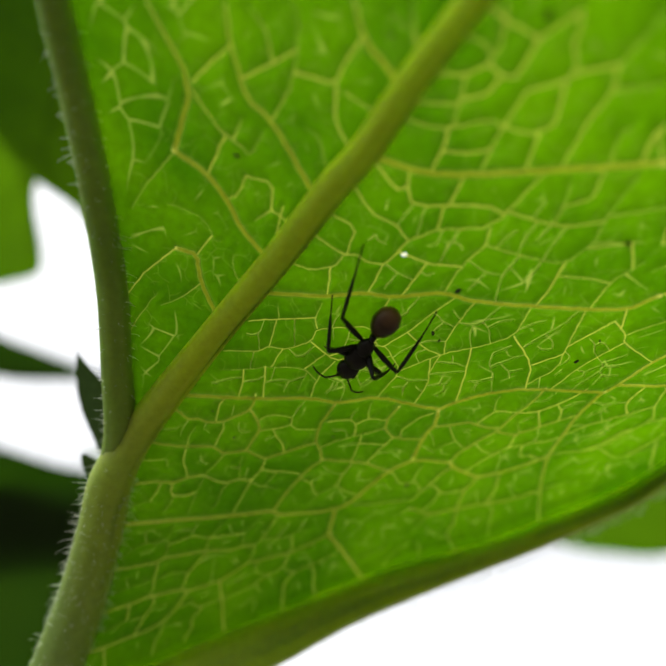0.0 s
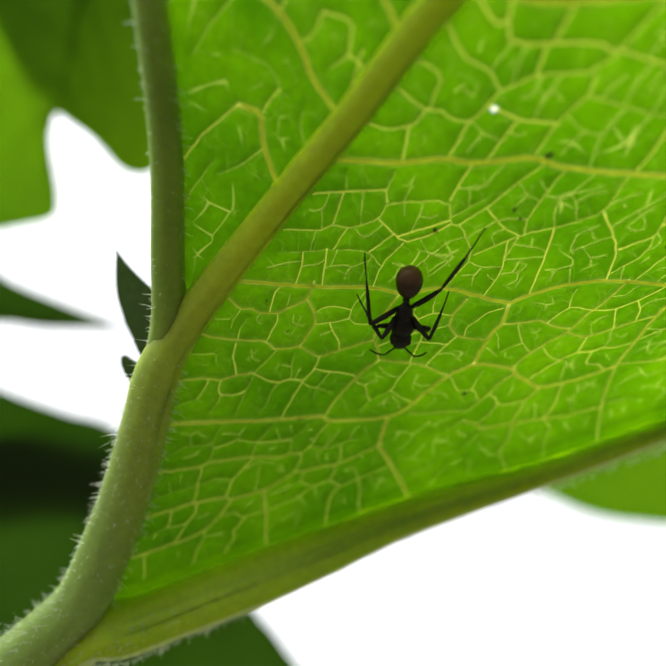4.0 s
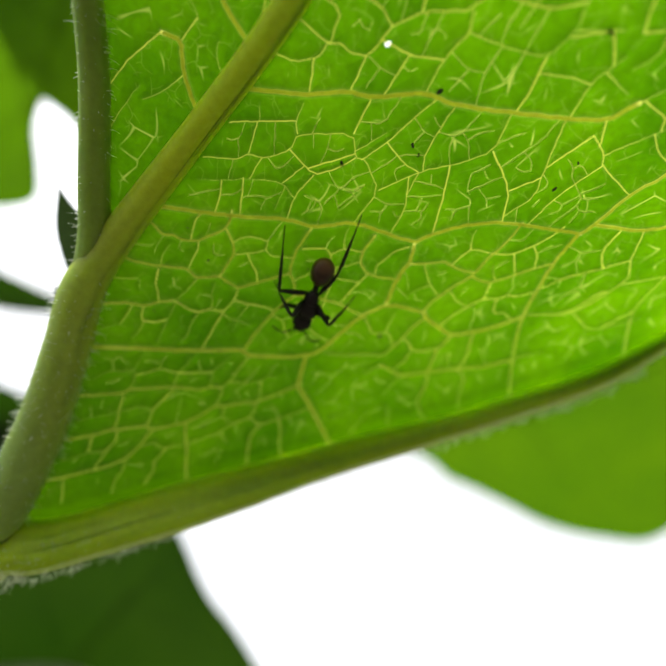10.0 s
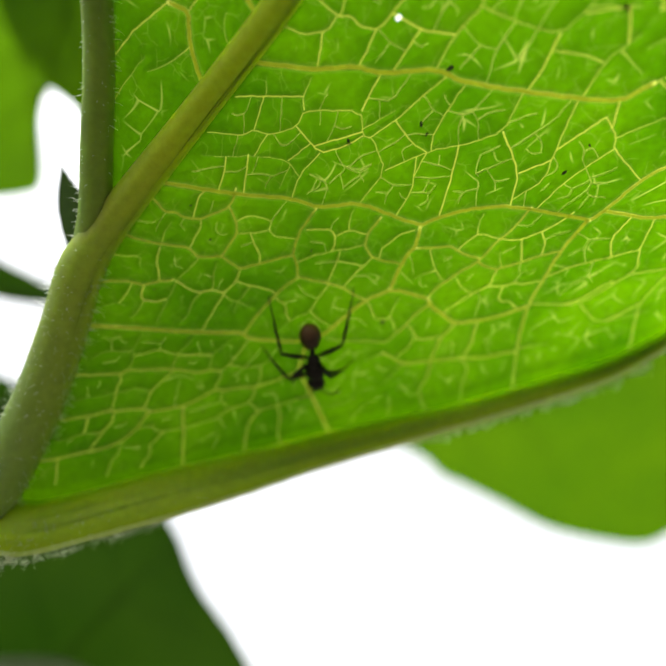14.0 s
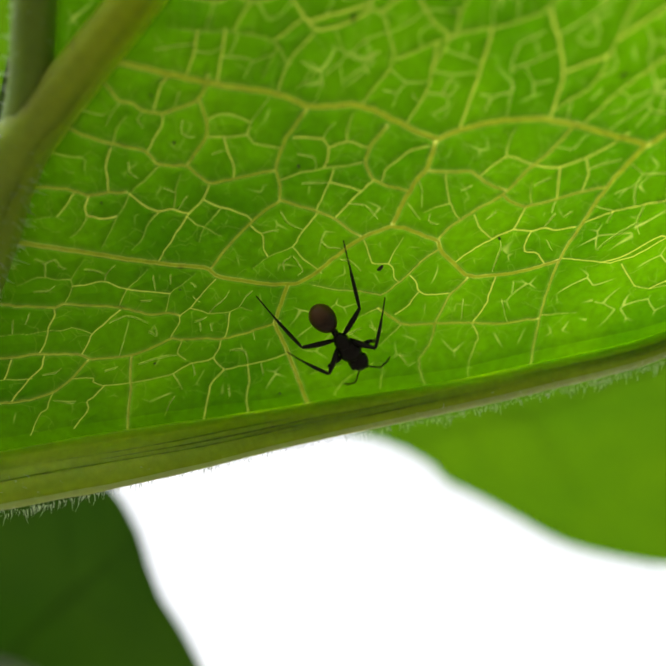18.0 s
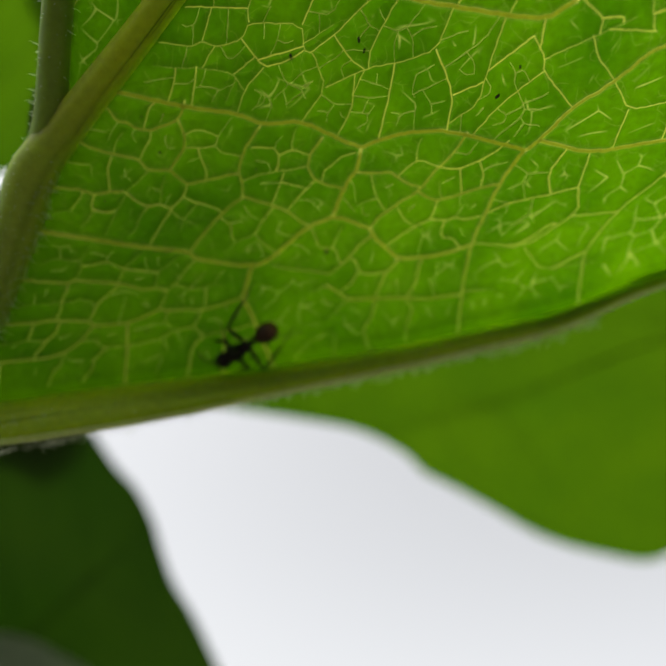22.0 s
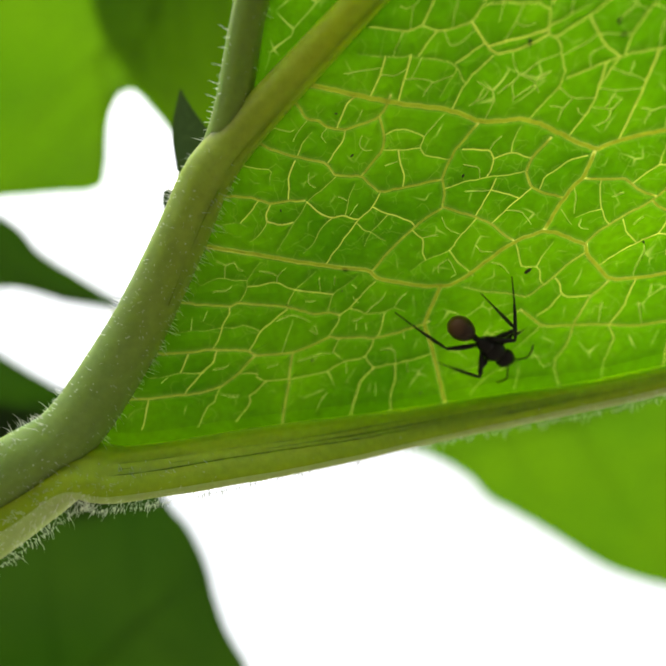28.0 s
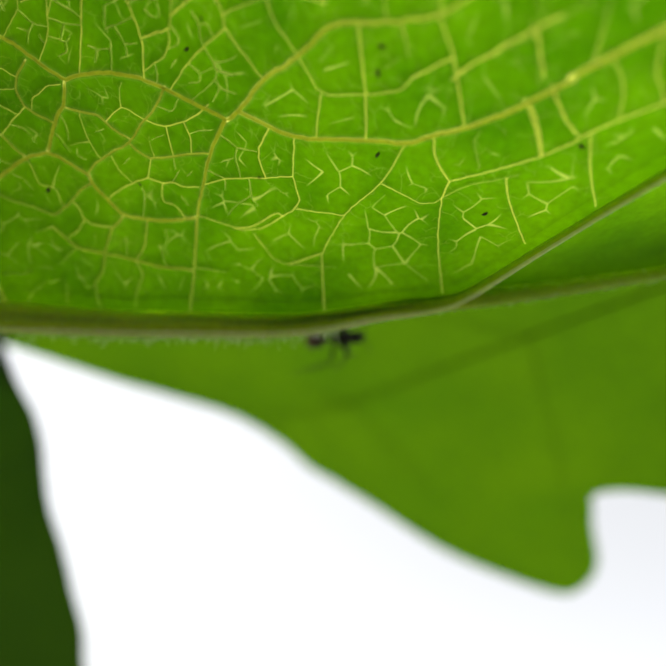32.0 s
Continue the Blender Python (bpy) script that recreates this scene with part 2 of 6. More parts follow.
def frames_along(line):
    """Tangent and two normals at each point of a line, without twist."""
    pts = [Vector(q) for q in line]
    res, n = [], None
    for i, p in enumerate(pts):
        t = (pts[min(i + 1, len(pts) - 1)] - pts[max(i - 1, 0)]).normalized()
        if n is None:
            n = t.orthogonal()
        n = (n - t * n.dot(t)).normalized()
        res.append((p, t, n, t.cross(n)))
    return res


def tube(line, radii, sides=12, ridges=0, depth=0.0, bm=None):
    """A tapered tube with optional lengthwise ridges; line in metres."""
    bm = bm or bmesh.new()
    rings, fr = [], frames_along(line)
    for i, (p, t, a, b) in enumerate(fr):
        x = i / (len(fr) - 1) * (len(radii) - 1)
        k = min(int(x), len(radii) - 2)
        r = radii[k] + (radii[k + 1] - radii[k]) * (x - k)
        ring = []
        for s in range(sides):
            g = 2 * math.pi * s / sides
            rr = r * (1 + depth * math.cos(ridges * g)) if ridges else r
            ring.append(bm.verts.new(p + (a * math.cos(g) + b * math.sin(g)) * rr))
        rings.append(ring)
    for q, r in zip(rings, rings[1:]):
        for s in range(sides):
            bm.faces.new((q[s], q[(s + 1) % sides], r[(s + 1) % sides], r[s]))
    bm.faces.new(rings[0][::-1])
    bm.faces.new(rings[-1])
    return bm


def hairs(line, radii, count, rnd, length=(0.6, 1.5), below=0.3):
    """Stiff pointed hairs standing off a tube, much shorter (below) on its underside; line and radii in metres."""
    verts, faces, fr = [], [], frames_along(line)
    for _ in range(count):
        x = rnd.random() * (len(fr) - 1.001)
        k = int(x)
        p = fr[k][0].lerp(fr[k + 1][0], x - k)
        _, t, a, b = fr[k]
        y = x / (len(fr) - 1) * (len(radii) - 1)
        j = min(int(y), len(radii) - 2)
        r = radii[j] + (radii[j + 1] - radii[j]) * (y - j)
        g = rnd.random() * 2 * math.pi
        d = a * math.cos(g) + b * math.sin(g)
        s = a * -math.sin(g) + b * math.cos(g)
        size = rnd.uniform(*length) * MM * rnd.choice((0.4, 0.5, 0.8, 1)) * (below if d.z > 0.45 else 1)
        lean = (d + t * rnd.uniform(-0.5, 0.25) + s * rnd.uniform(-0.35, 0.35)).normalized()
        root, w = p + d * r * 0.97, 0.030 * MM
        mid = root + lean * size * 0.55
        tip = root + lean * size + t * rnd.uniform(-0.3, 0.1) * size
        n = len(verts)
        verts += [root + s * w, root - s * w * 0.5 + t * w, root - s * w * 0.5 - t * w,
                  mid + s * w * 0.6, mid - s * w * 0.3 + t * w * 0.6, mid - s * w * 0.3 - t * w * 0.6, tip]
        for e in range(3):
            f = (e + 1) % 3
            faces += [(n + e, n + f, n + 3 + f, n + 3 + e), (n + 3 + e, n + 3 + f, n + 6)]
    me = bpy.data.meshes.new("hairs")
    me.from_pydata(verts, [], faces)
    return me


def straights(points, cut=0.18):
    """The points' own line with its inner corners cut a little."""
    line = [np.array(points[0], float)]
    for p, q, r in zip(points, points[1:], points[2:]):
        p, q, r = (np.array(x, float) for x in (p, q, r))
        line += [q + (p - q) * cut, q + (r - q) * cut]
    line.append(np.array(points[-1], float))
    full = []
    for p, q in zip(line, line[1:]):
        n = max(1, int(np.hypot(*(q - p)) / 0.4))
        full += [p + (q - p) * k / n for k in range(n)]
    full = full + [line[-1]]
    return [p + np.array([noise.noise(Vector((p[0] * 1.3, p[1] * 1.3, 0))), noise.noise(Vector((p[0] * 1.3, p[1] * 1.3, 7)))]) * 0.10 for p in full]


def along(points, lift=0.0, steps=6):
    """A smooth line on the blade, in metres, from u, v points; lift in mm towards the ground."""
    return [L(q[0], q[1], float(surf(q[0], q[1])) + lift) for q in smooth_line(points, steps)]


# ---- ground, far below ----
bm = bmesh.new()
bmesh.ops.create_grid(bm, x_segments=40, y_segments=40, size=60)
for v in bm.verts:
    v.co.z = 0.03 * noise.noise(v.co * 0.3)
tagged(part("ground", bm, SOIL), "bare brown garden soil beneath the plants", "ground", kind="structure")

# ---- the leaf ----
leaf = new("leaf")
leaf.matrix_world = LEAF
tagged(leaf, "backlit green leaf seen from below, netted with pale veins", "leaf")

RIB_LINE = [(-37.3, -23.9), (-34.7, -19.4), (-32.6, -14.6), (-30.3, -10.0), (-27.9, -4.6), (-25.6, 0.8), (-24.0, 5.6), (-23.0, 11.6),
            (-21.5, 19.9), (-20.8, 27.2), (-20.4, 33.6), (-20.1, 43.0), (-19.6, 58)]
SIDE_LINE = [(-25.6, -1.4), (-23.8, 2.6), (-21.3, 5.8), (-12.3, 15.6), (-5.3, 23.3), (-0.1, 29.7), (2.7, 32.8), (5.8, 37.4), (9.5, 42.4), (20, 57)]
HOLE = (5.8, 23.8)

# veins: half width in mm, then u, v pairs
S, M, T, F = 0.20, 0.11, 0.065, 0.036
VEINS = []


def vein(width, *uv):
    VEINS.append((width, list(zip(uv[::2], uv[1::2]))))


vein(S, -5.6, 19.6, -1.3, 19.4, 2.5, 19.9, 4.8, 19.4, 9.4, 20.1, 12.1, 19.1, 21.9, 18.4, 25.3, 18.4, 27.4, 20)
vein(S, -15.7, 8.4, -8.8, 7.6, -3.6, 7.5, -0.8, 6.6, 3.2, 7.4, 9.8, 5.1, 11.2, 6, 14.4, 7.2, 18.5, 7.8, 27, 6.5)
vein(S, 27, 6.5, 27.9, 7.4, 30.1, 11.1, 33.1, 13.8, 35.4, 17, 39.7, 18.1, 43.4, 19.5, 45.6, 21.8, 49.1, 24.8)
vein(S, 28, 7.6, 33.5, 6.7, 40, 8.6, 43.7, 9.4, 45.7, 10.9, 47.8, 12.1, 50.6, 14.4, 54, 18.1)
vein(S, 26.8, 6.5, 25.3, 2.8, 23.9, -5.1, 24, -11.2, 24.6, -19.4)
vein(S, -24.5, -6.3, -13.9, -7.7, -9.6, -7.9, -8.6, -8.8, -3.7, -9.4, -0.6, -9.2, 4.6, -4.1, 7.6, -2.7, 11.8, -4)
vein(S, -2, -9.3, -3.1, -13.5)
vein(S, -3.1, -13.5, -1.2, -18, 0.5, -22.8)
vein(S, 4.9, 31.7, 7.2, 31, 11, 31, 23.4, 32.2)
vein(S, -1.7, 29.3, -4.4, 34.8, -6.2, 36.3, -6.9, 40.2, -6.8, 42.5)
vein(S, -6.2, 23.1, -8.2, 25.8, -9.1, 28.4, -10.4, 30.5, -12.9, 32.4)
vein(S, -12.9, 32.4, -10.4, 37.5, -12.8, 42.8)
vein(S, 5, 37.7, 2.7, 40.4, 2.2, 42.5)
vein(S, -11.9, 17.2, -12.9, 20.9, -12.7, 23.4, -14.5, 24)
vein(S, 23.4, 32.2, 31.2, 34)
vein(T, -12.9, 32.4, -16.3, 29.4, -17.9, 27.6)
vein(T, -10.4, 37.5, -6.9, 40)
vein(T, -4.4, 34.8, -2.4, 37.6, -1.6, 41.9, -2.1, 42.6)
vein(T, -14.5, 24, -18.1, 21.7, -19.7, 20.1)
vein(T, -10.6, 37.1, -8.7, 33.9, -7.7, 33.3)
vein(T, -2.3, 38.2, 0.7, 37.4, 1.5, 39, 2.7, 40.4)
vein(T, 0.7, 37.4, 0.5, 34.7, 1.4, 33)
vein(T, -5.3, 27.6, -5, 29.9, -7.1, 30.4)
vein(T, -5.3, 27.6, -3.9, 26.5)
vein(T, -0.4, 31.1, -0.7, 33.4, -1.8, 34.3)
vein(T, 2, 36.4, 3.2, 35.6)
vein(T, 4.6, 41.7, 5.3, 40.9, 6.1, 40.9, 6.6, 39.4)
vein(T, 6.1, 40.9, 6, 42.4)
vein(T, -10.9, 13.4, -8.6, 13.3, -7.2, 13.9, -5.5, 13.5, -3, 14.4, -2.3, 15.9, 3.1, 16.2, 3.3, 13.9, 4.3, 13.8, 5.7, 10.8, 3.4, 7.3)
vein(T, -3, 14.4, -0.8, 12.1, 1.3, 12.7, 3.3, 13.9)
vein(T, 3.9, 13.8, 6.3, 15.5, 8.6, 17.9, 10.6, 19.7)
vein(T, -0.8, 12.1, -2.9, 9.7, -3.6, 7.5)
vein(T, 5.7, 10.8, 9.9, 13, 12.6, 13.6, 16.2, 15.1, 17.1, 18.7)
vein(T, 16.2, 15.1, 18.5, 11.3, 18.5, 7.8)
vein(T, 3.1, 16.2, 4.6, 19.4)
vein(T, -2.3, 15.9, -2.4, 17.1, -1.7, 18.6)
vein(T, -2.4, 17.1, -7.9, 16.8)
vein(T, -5.8, 18.6, -5.9, 16.9)
vein(T, -6.1, 16.9, -7.2, 13.9)
vein(T, 6.3, 15.5, 8.1, 13.5, 9.5, 12.8)
vein(T, 9.9, 13, 9.9, 14.7, 12.1, 19.1)
vein(T, 12.4, 13.6, 12.2, 10.6, 11.6, 6.1)
vein(T, 8.6, 12.3, 8.5, 8.7, 7.1, 6)
vein(T, -12.6, 11.3, -10.1, 11.2, -7.7, 11.5, -3.9, 11.2, -2.9, 9.7)
vein(T, -10.1, 11.2, -10.7, 9, -11.2, 7.9)
vein(T, -5.9, 13.6, -7.3, 11.5)
vein(T, -7.9, 11.5, -8.6, 7.6)
vein(T, -1.6, 25.3, 0.6, 23.6, 1.8, 23.7, 2.6, 23, 4.2, 22.8, 6.1, 25.1)
vein(T, 2.7, 19.9, 4, 22.8)
vein(T, 0, 27.2, 1.8, 26.3, 0.8, 23.6)
vein(T, 1.9, 29.6, 2.9, 27.7, 5.2, 26.5, 6.1, 25.1)
vein(T, 6.1, 25.1, 8.5, 26.3, 12.6, 26.5, 16, 31.5)
vein(T, 12.6, 26.5, 12.4, 24.9, 10.7, 23, 9.4, 20.1)
vein(T, 5.3, 24.1, 7.7, 23, 10.6, 22.8)
vein(T, 12.4, 24.9, 15.7, 23.9, 18.9, 23.3, 20.7, 25.4, 20.9, 27.5, 22.2, 31.2)
vein(T, 18.9, 23.3, 18.2, 20.4, 17.3, 18.7)
vein(T, -3.5, 22.5, -2.4, 22.1, -0.2, 22.5, 0.6, 23.6)
vein(T, 4.1, 30.9, 5.1, 29.6, 5.9, 29.8, 6.1, 31.4)
vein(T, 5.9, 29.8, 6.4, 28.3, 12.2, 28.5, 13.5, 27.8)
vein(T, 8.5, 26.3, 8.8, 28.4)
vein(T, 9.2, 28.4, 10.2, 31)
vein(T, 7.7, 23, 5.6, 19.5)
vein(T, -0.6, 22.4, -1.1, 19.4)
vein(T, 21.9, 18.4, 21.4, 14.9, 21.1, 10.7, 18.5, 8.4)
vein(T, 13.6, 28, 17.8, 26.8, 20.9, 27.3)
vein(T, 22.1, 18.4, 22.9, 21.4, 25, 23.6)
vein(T, 20.7, 25.4, 24.3, 25.5)
vein(T, 18.5, 11.3, 21.2, 12.7)
vein(T, 21.3, 13.7, 24.7, 17)
vein(T, 24.7, 17, 26.2, 15.2, 26.4, 14.1, 30.1, 11.1)
vein(T, 26.4, 14.1, 23.2, 10.8, 21.1, 7.4)
vein(T, 26.2, 15.2, 32.8, 19.1)
vein(T, -3.9, 11.2, -1.7, 13)
vein(T, -1.4, 12.7, 3.3, 14.3)
vein(T, 3.2, 14.5, 6.2, 16.4)
vein(T, -4.9, 8.4, -3.7, 10.9)
vein(T, 9.5, 12.8, 8.6, 10.5)
vein(T, 24.6, -1.2, 27.1, 0.4, 29.8, 1.2, 33.8, 2.8)
vein(T, 31.1, 7.1, 30, 4.2, 31.1, 1.7)
vein(T, 33.5, 6.7, 33.8, 2.8)
vein(T, 33.8, 2.8, 35, -0.3, 30.3, -5.5, 23.9, -5.1)
vein(T, 24, -11.8, 27.8, -11.3)
vein(T, 30.3, -5.5, 33.3, -8.5, 39.7, -7.2)
vein(T, 43.5, 9.4, 42.3, 4.7, 39.5, 0.3, 37.9, -5.6, 38.3, -7.5)
vein(T, 38.3, -7.5, 39.8, -14)
vein(T, 47.8, 12.1, 45.2, 17.2, 43.4, 19.5)
vein(T, 40, 8.6, 39.2, 12.5, 37.5, 17.6)
vein(T, 33.1, 13.8, 35.4, 11.3, 39.2, 12.5)
vein(T, 39.2, 12.5, 41.9, 13.6, 42.6, 14.9)
vein(T, 35.4, 11.3, 35.5, 7.3)
vein(T, 25.3, 18.4, 25.5, 16)
vein(T, 30.9, 18, 34.8, 18.2)
vein(T, 34.6, 18.2, 33.3, 21, 34.3, 22.2)
vein(T, 27.4, 20, 29, 21.1)
vein(T, 29.8, 17.4, 30.8, 15.7, 33.1, 13.8)
vein(T, 39.7, 18.1, 37.8, 22.9)
vein(T, 43.5, 19.7, 41.5, 23.6)
vein(T, 28.1, -5.4, 30.1, -4.7, 32.5, -2, 33.3, -2.2)
vein(T, 34.5, -0.9, 39.4, -0.1)
vein(T, 37.9, -5.8, 34.5, -8.3)
vein(T, 42.3, 4.7, 47.1, 3.5, 49.4, 6.7, 53.6, 9.3)
vein(T, 42.6, 14.9, 45.2, 17.2)
vein(T, 45.8, 16.1, 48.1, 18.6, 51.2, 21.7)
vein(T, 27.8, 20.2, 30.1, 18.8, 30.2, 17.6)
vein(T, 30.1, 18.8, 31.7, 19.1, 31.9, 18.6)
vein(T, 34, 19.5, 38.4, 21.4)
vein(T, 38.5, 21.2, 42, 22.7)
vein(T, 45.5, 10.8, 46.3, 8.7, 48.2, 6.9)
vein(T, 10.9, 41.9, 11.5, 41.4, 13.9, 40.3)
vein(T, 13.9, 40.3, 16.1, 41.9)
vein(T, 15.9, 41.8, 16.2, 41, 15.9, 39.9, 16.4, 38.8, 16.1, 37.8)
vein(T, 13.9, 40.3, 12.8, 37.9)
vein(T, 11.7, 41.3, 11.7, 40.1, 11, 38.8)
vein(T, 9.7, 40.3, 10.6, 40.1, 11.2, 39.2)
vein(T, 8.3, 38.1, 9.6, 38, 11, 38.8)
vein(T, 11, 38.8, 11.9, 38, 12.8, 37.9)
vein(T, 13.7, 37.1, 16.1, 37.8)
vein(T, 16.2, 38.2, 18.9, 38.7)
vein(T, 18.9, 38.7, 19.9, 40.3, 20.5, 41.9)
vein(T, 18.9, 38.7, 18.9, 37.1, 17.8, 34.8, 16.8, 31.6)
vein(T, 13.7, 37.1, 12.4, 34.7, 11.2, 31)
vein(T, 15.9, 37.7, 15.9, 35, 14.9, 34.2, 13.5, 34.3, 12.4, 34.7)
vein(T, 6.3, 34.9, 7.3, 34.5, 8.8, 34.5, 11.7, 35.1, 12.4, 34.7)
vein(T, 9.6, 38, 9.4, 36.3, 9, 34.5)
vein(T, 7.3, 36.2, 9.4, 36.1)
vein(T, 9.4, 36.5, 11.1, 36.8, 11.9, 38)
vein(T, 8.8, 34.5, 8.4, 32.8, 7.6, 31)
vein(T, 8.4, 32.8, 9.9, 32.6, 11.8, 33)
vein(T, 14.9, 34.2, 14.4, 31.3)
vein(T, 18.9, 37.1, 21.8, 37.6)
vein(T, 22.7, 34.9, 22.2, 34.2, 22, 32.1)
vein(T, 20.9, 34.9, 20.1, 34.3, 20, 31.9)
vein(T, -7.7, 33.3, -6.8, 34.9)
vein(T, -7.7, 33.3, -6.5, 32, -5.2, 34)
vein(T, -7.1, 30.4, -8.1, 28.8, -9.1, 28.4)
vein(T, -8.3, 33.7, -10.4, 30.5)
vein(T, -6.5, 37.7, -2, 39.6)
vein(T, -3.9, 38.9, -4, 40.7, -5, 42.3)
vein(T, -14.5, 28, -12, 27.1, -11, 25.8, -11, 24.8, -10.3, 24.6)
vein(T, -11, 25.2, -12.7, 23.4)
vein(T, -9.3, 23.4, -9.6, 21.8, -8.8, 20.1)
vein(T, -5.3, 27.6, -6.9, 26.6)
vein(T, -4.6, 27.1, -5.2, 25.3)
vein(T, -17.3, 19.6, -19.5, 17.5, -21.2, 15.4)
vein(T, -12.8, 20.7, -14.9, 19.2, -17.2, 18.4)
vein(T, 40.7, 18.5, 41.9, 16.3)
vein(T, 40.4, 15.1, 41.2, 15.9)
vein(T, 60.7, 18.2, 57.3, 14.9, 56.1, 13.2, 54.5, 11.5, 52.3, 9.7, 48.2, 6.9)
vein(T, 48.2, 6.9, 48.1, 4.8)
vein(T, 49.4, 22.1, 50.2, 20.7)
vein(T, 50, 20.5, 51.9, 17.6)
vein(T, 51.7, 15.6, 53.3, 13.9, 54.6, 11.7)
vein(T, 54.6, 19.5, 53.7, 23.2)
vein(T, 52.7, 8.8, 54.1, 6.2, 57, 2.5)
vein(T, 48.1, 4.8, 49.1, 0, 51.9, -7.8)
vein(T, 57.1, 14.6, 58.8, 11.5, 60.8, 8.8)
vein(T, 57.8, 22.4, 60.3, 24.6)
vein(T, 60.7, 18.2, 62.3, 20, 63.9, 21)
vein(T, 57.8, 22.4, 58.8, 19.9, 60.7, 18.2)
vein(T, 22.4, 34.5, 23.4, 32.2)
vein(T, 21, 27.9, 24.1, 28.4, 28.7, 30.1, 31.6, 30.9)
vein(T, 27, 31.9, 26, 31, 26, 29.1)
vein(T, 25.6, 29, 25.6, 26.8, 25.7, 25.4)
vein(T, 20.3, 24.9, 23.7, 25.5)
vein(T, 25.7, 25.4, 30.3, 26, 33.5, 26.8)
vein(T, 23.5, 25.4, 24.3, 22.9)
vein(T, 22.9, 21.4, 21.2, 21.9, 18.6, 22.1)
vein(T, 23.9, 22.4, 26.2, 20.7)
vein(T, 27.7, 25.7, 27.3, 23.6, 25.9, 22.7)
vein(T, 17.8, 30.9, 17.7, 28.4, 17.2, 27)
vein(T, 19.8, 31.9, 19.6, 29.3, 17.7, 28.6)
vein(M, -28.2, -11.3, -27.0, -11.5, -25.5, -11.6, -23.5, -11.8, -22.5, -11.4, -20.9, -11.6, -19.2, -11.7, -17.9, -11.8, -16.6, -12.1, -15.1, -12.6, -13.5, -12.4, -12.2, -12.6)
vein(M, -30.6, -16.0, -29.0, -16.1, -27.0, -16.1, -24.9, -15.9, -23.0, -16.1, -21.3, -16.2, -20.7, -16.7, -18.9, -16.7, -16.8, -16.6, -14.8, -15.9, -13.1, -15.0, -12.0, -15.2, -9.9, -15.1, -8.3, -15.2, -6.1, -14.7, -3.7, -13.8, -2.6, -13.3)
vein(M, -33.1, -20.0, -30.8, -20.2, -28.8, -20.2, -27.2, -20.2, -25.6, -20.1, -23.9, -19.7, -22.3, -18.6, -20.7, -16.8)
vein(M, -16.8, -16.6, -17.0, -18.8, -16.9, -19.8, -17.2, -21.6, -17.3, -23.7)
vein(T, -26.5, -9.8, -25.0, -9.1, -24.1, -9.0, -23.2, -9.3, -21.9, -9.2)
vein(T, -20.7, -7.5, -21.3, -8.4, -21.9, -9.2, -21.8, -9.8, -22.2, -10.9, -22.5, -11.4)
vein(T, -21.8, -9.8, -20.4, -9.7, -18.9, -9.3, -17.8, -9.9, -17.0, -10.1)
vein(T, -15.0, -8.2, -16.2, -9.5, -17.0, -10.1, -17.7, -11.6)
vein(T, -23.5, -11.8, -23.4, -12.5, -24.0, -13.5, -24.1, -14.1, -24.5, -15.2, -24.9, -15.9)
vein(T, -28.9, -14.3, -27.3, -14.0, -25.6, -14.1, -24.1, -13.8, -22.9, -13.9, -21.9, -13.6, -20.8, -14.0, -20.3, -14.3)
vein(T, -17.7, -12.1, -19.1, -13.3, -20.3, -14.3, -20.7, -15.3, -21.3, -16.2)
vein(T, -24.5, -16.1, -24.7, -17.1, -25.5, -17.9, -26.4, -18.8, -27.4, -20.1)
vein(T, -27.3, -16.3, -27.7, -17.5, -27.9, -18.0)
vein(T, -30.9, -18.3, -29.5, -18.3, -27.9, -18.0, -26.9, -18.2, -25.6, -18.2)
vein(T, -22.3, -18.5, -21.2, -18.5, -20.3, -18.6, -20.4, -19.0, -19.4, -19.5, -17.7, -19.4, -15.7, -19.3, -13.0, -18.8)
vein(T, -19.4, -19.5, -20.2, -20.4, -21.0, -20.9, -20.8, -21.7, -21.6, -22.7)
vein(T, -23.9, -19.7, -24.3, -20.7, -24.4, -21.2, -25.1, -21.5, -25.6, -22.7)
vein(T, -30.8, -20.2, -30.9, -21.2, -31.1, -22.2)
vein(T, -8.8, -9.0, -9.8, -10.1, -10.8, -11.4, -11.3, -12.0, -12.2, -12.6, -12.3, -13.5, -12.9, -14.4, -13.1, -15.0)
vein(T, -17.0, -10.1, -15.2, -10.3, -13.7, -10.4, -13.1, -10.5)
vein(T, -10.7, -8.5, -11.8, -9.5, -12.6, -10.1, -13.1, -10.5, -13.4, -11.7, -13.5, -12.4)
vein(T, -11.3, -12.0, -10.2, -12.2, -9.5, -12.5, -7.7, -12.4, -6.5, -11.8, -5.4, -12.2)
vein(T, -7.5, -12.4, -7.6, -13.7, -7.9, -14.9, -8.3, -15.2)
vein(T, -12.0, -15.2, -12.4, -16.0, -12.5, -16.7, -11.8, -17.3)
vein(T, -8.3, -15.2, -8.5, -16.3, -9.1, -17.2, -8.6, -18.0, -8.0, -18.6)
vein(T, -9.1, -17.2, -9.7, -17.5, -11.5, -17.8, -13.0, -18.8)
vein(T, -8.0, -18.6, -9.2, -20.0, -9.4, -20.5, -9.6, -22.0, -9.9, -23.6)
vein(T, -8.0, -18.6, -5.7, -18.2, -3.6, -17.8, -1.8, -17.1)
vein(T, -13.0, -18.8, -12.5, -19.6, -12.1, -20.5)
vein(T, -5.7, -18.2, -5.4, -19.9, -5.7, -21.5, -5.6, -23.1)
vein(T, -16.3, 4.6, -17.1, 3.7, -17.6, 2.4)
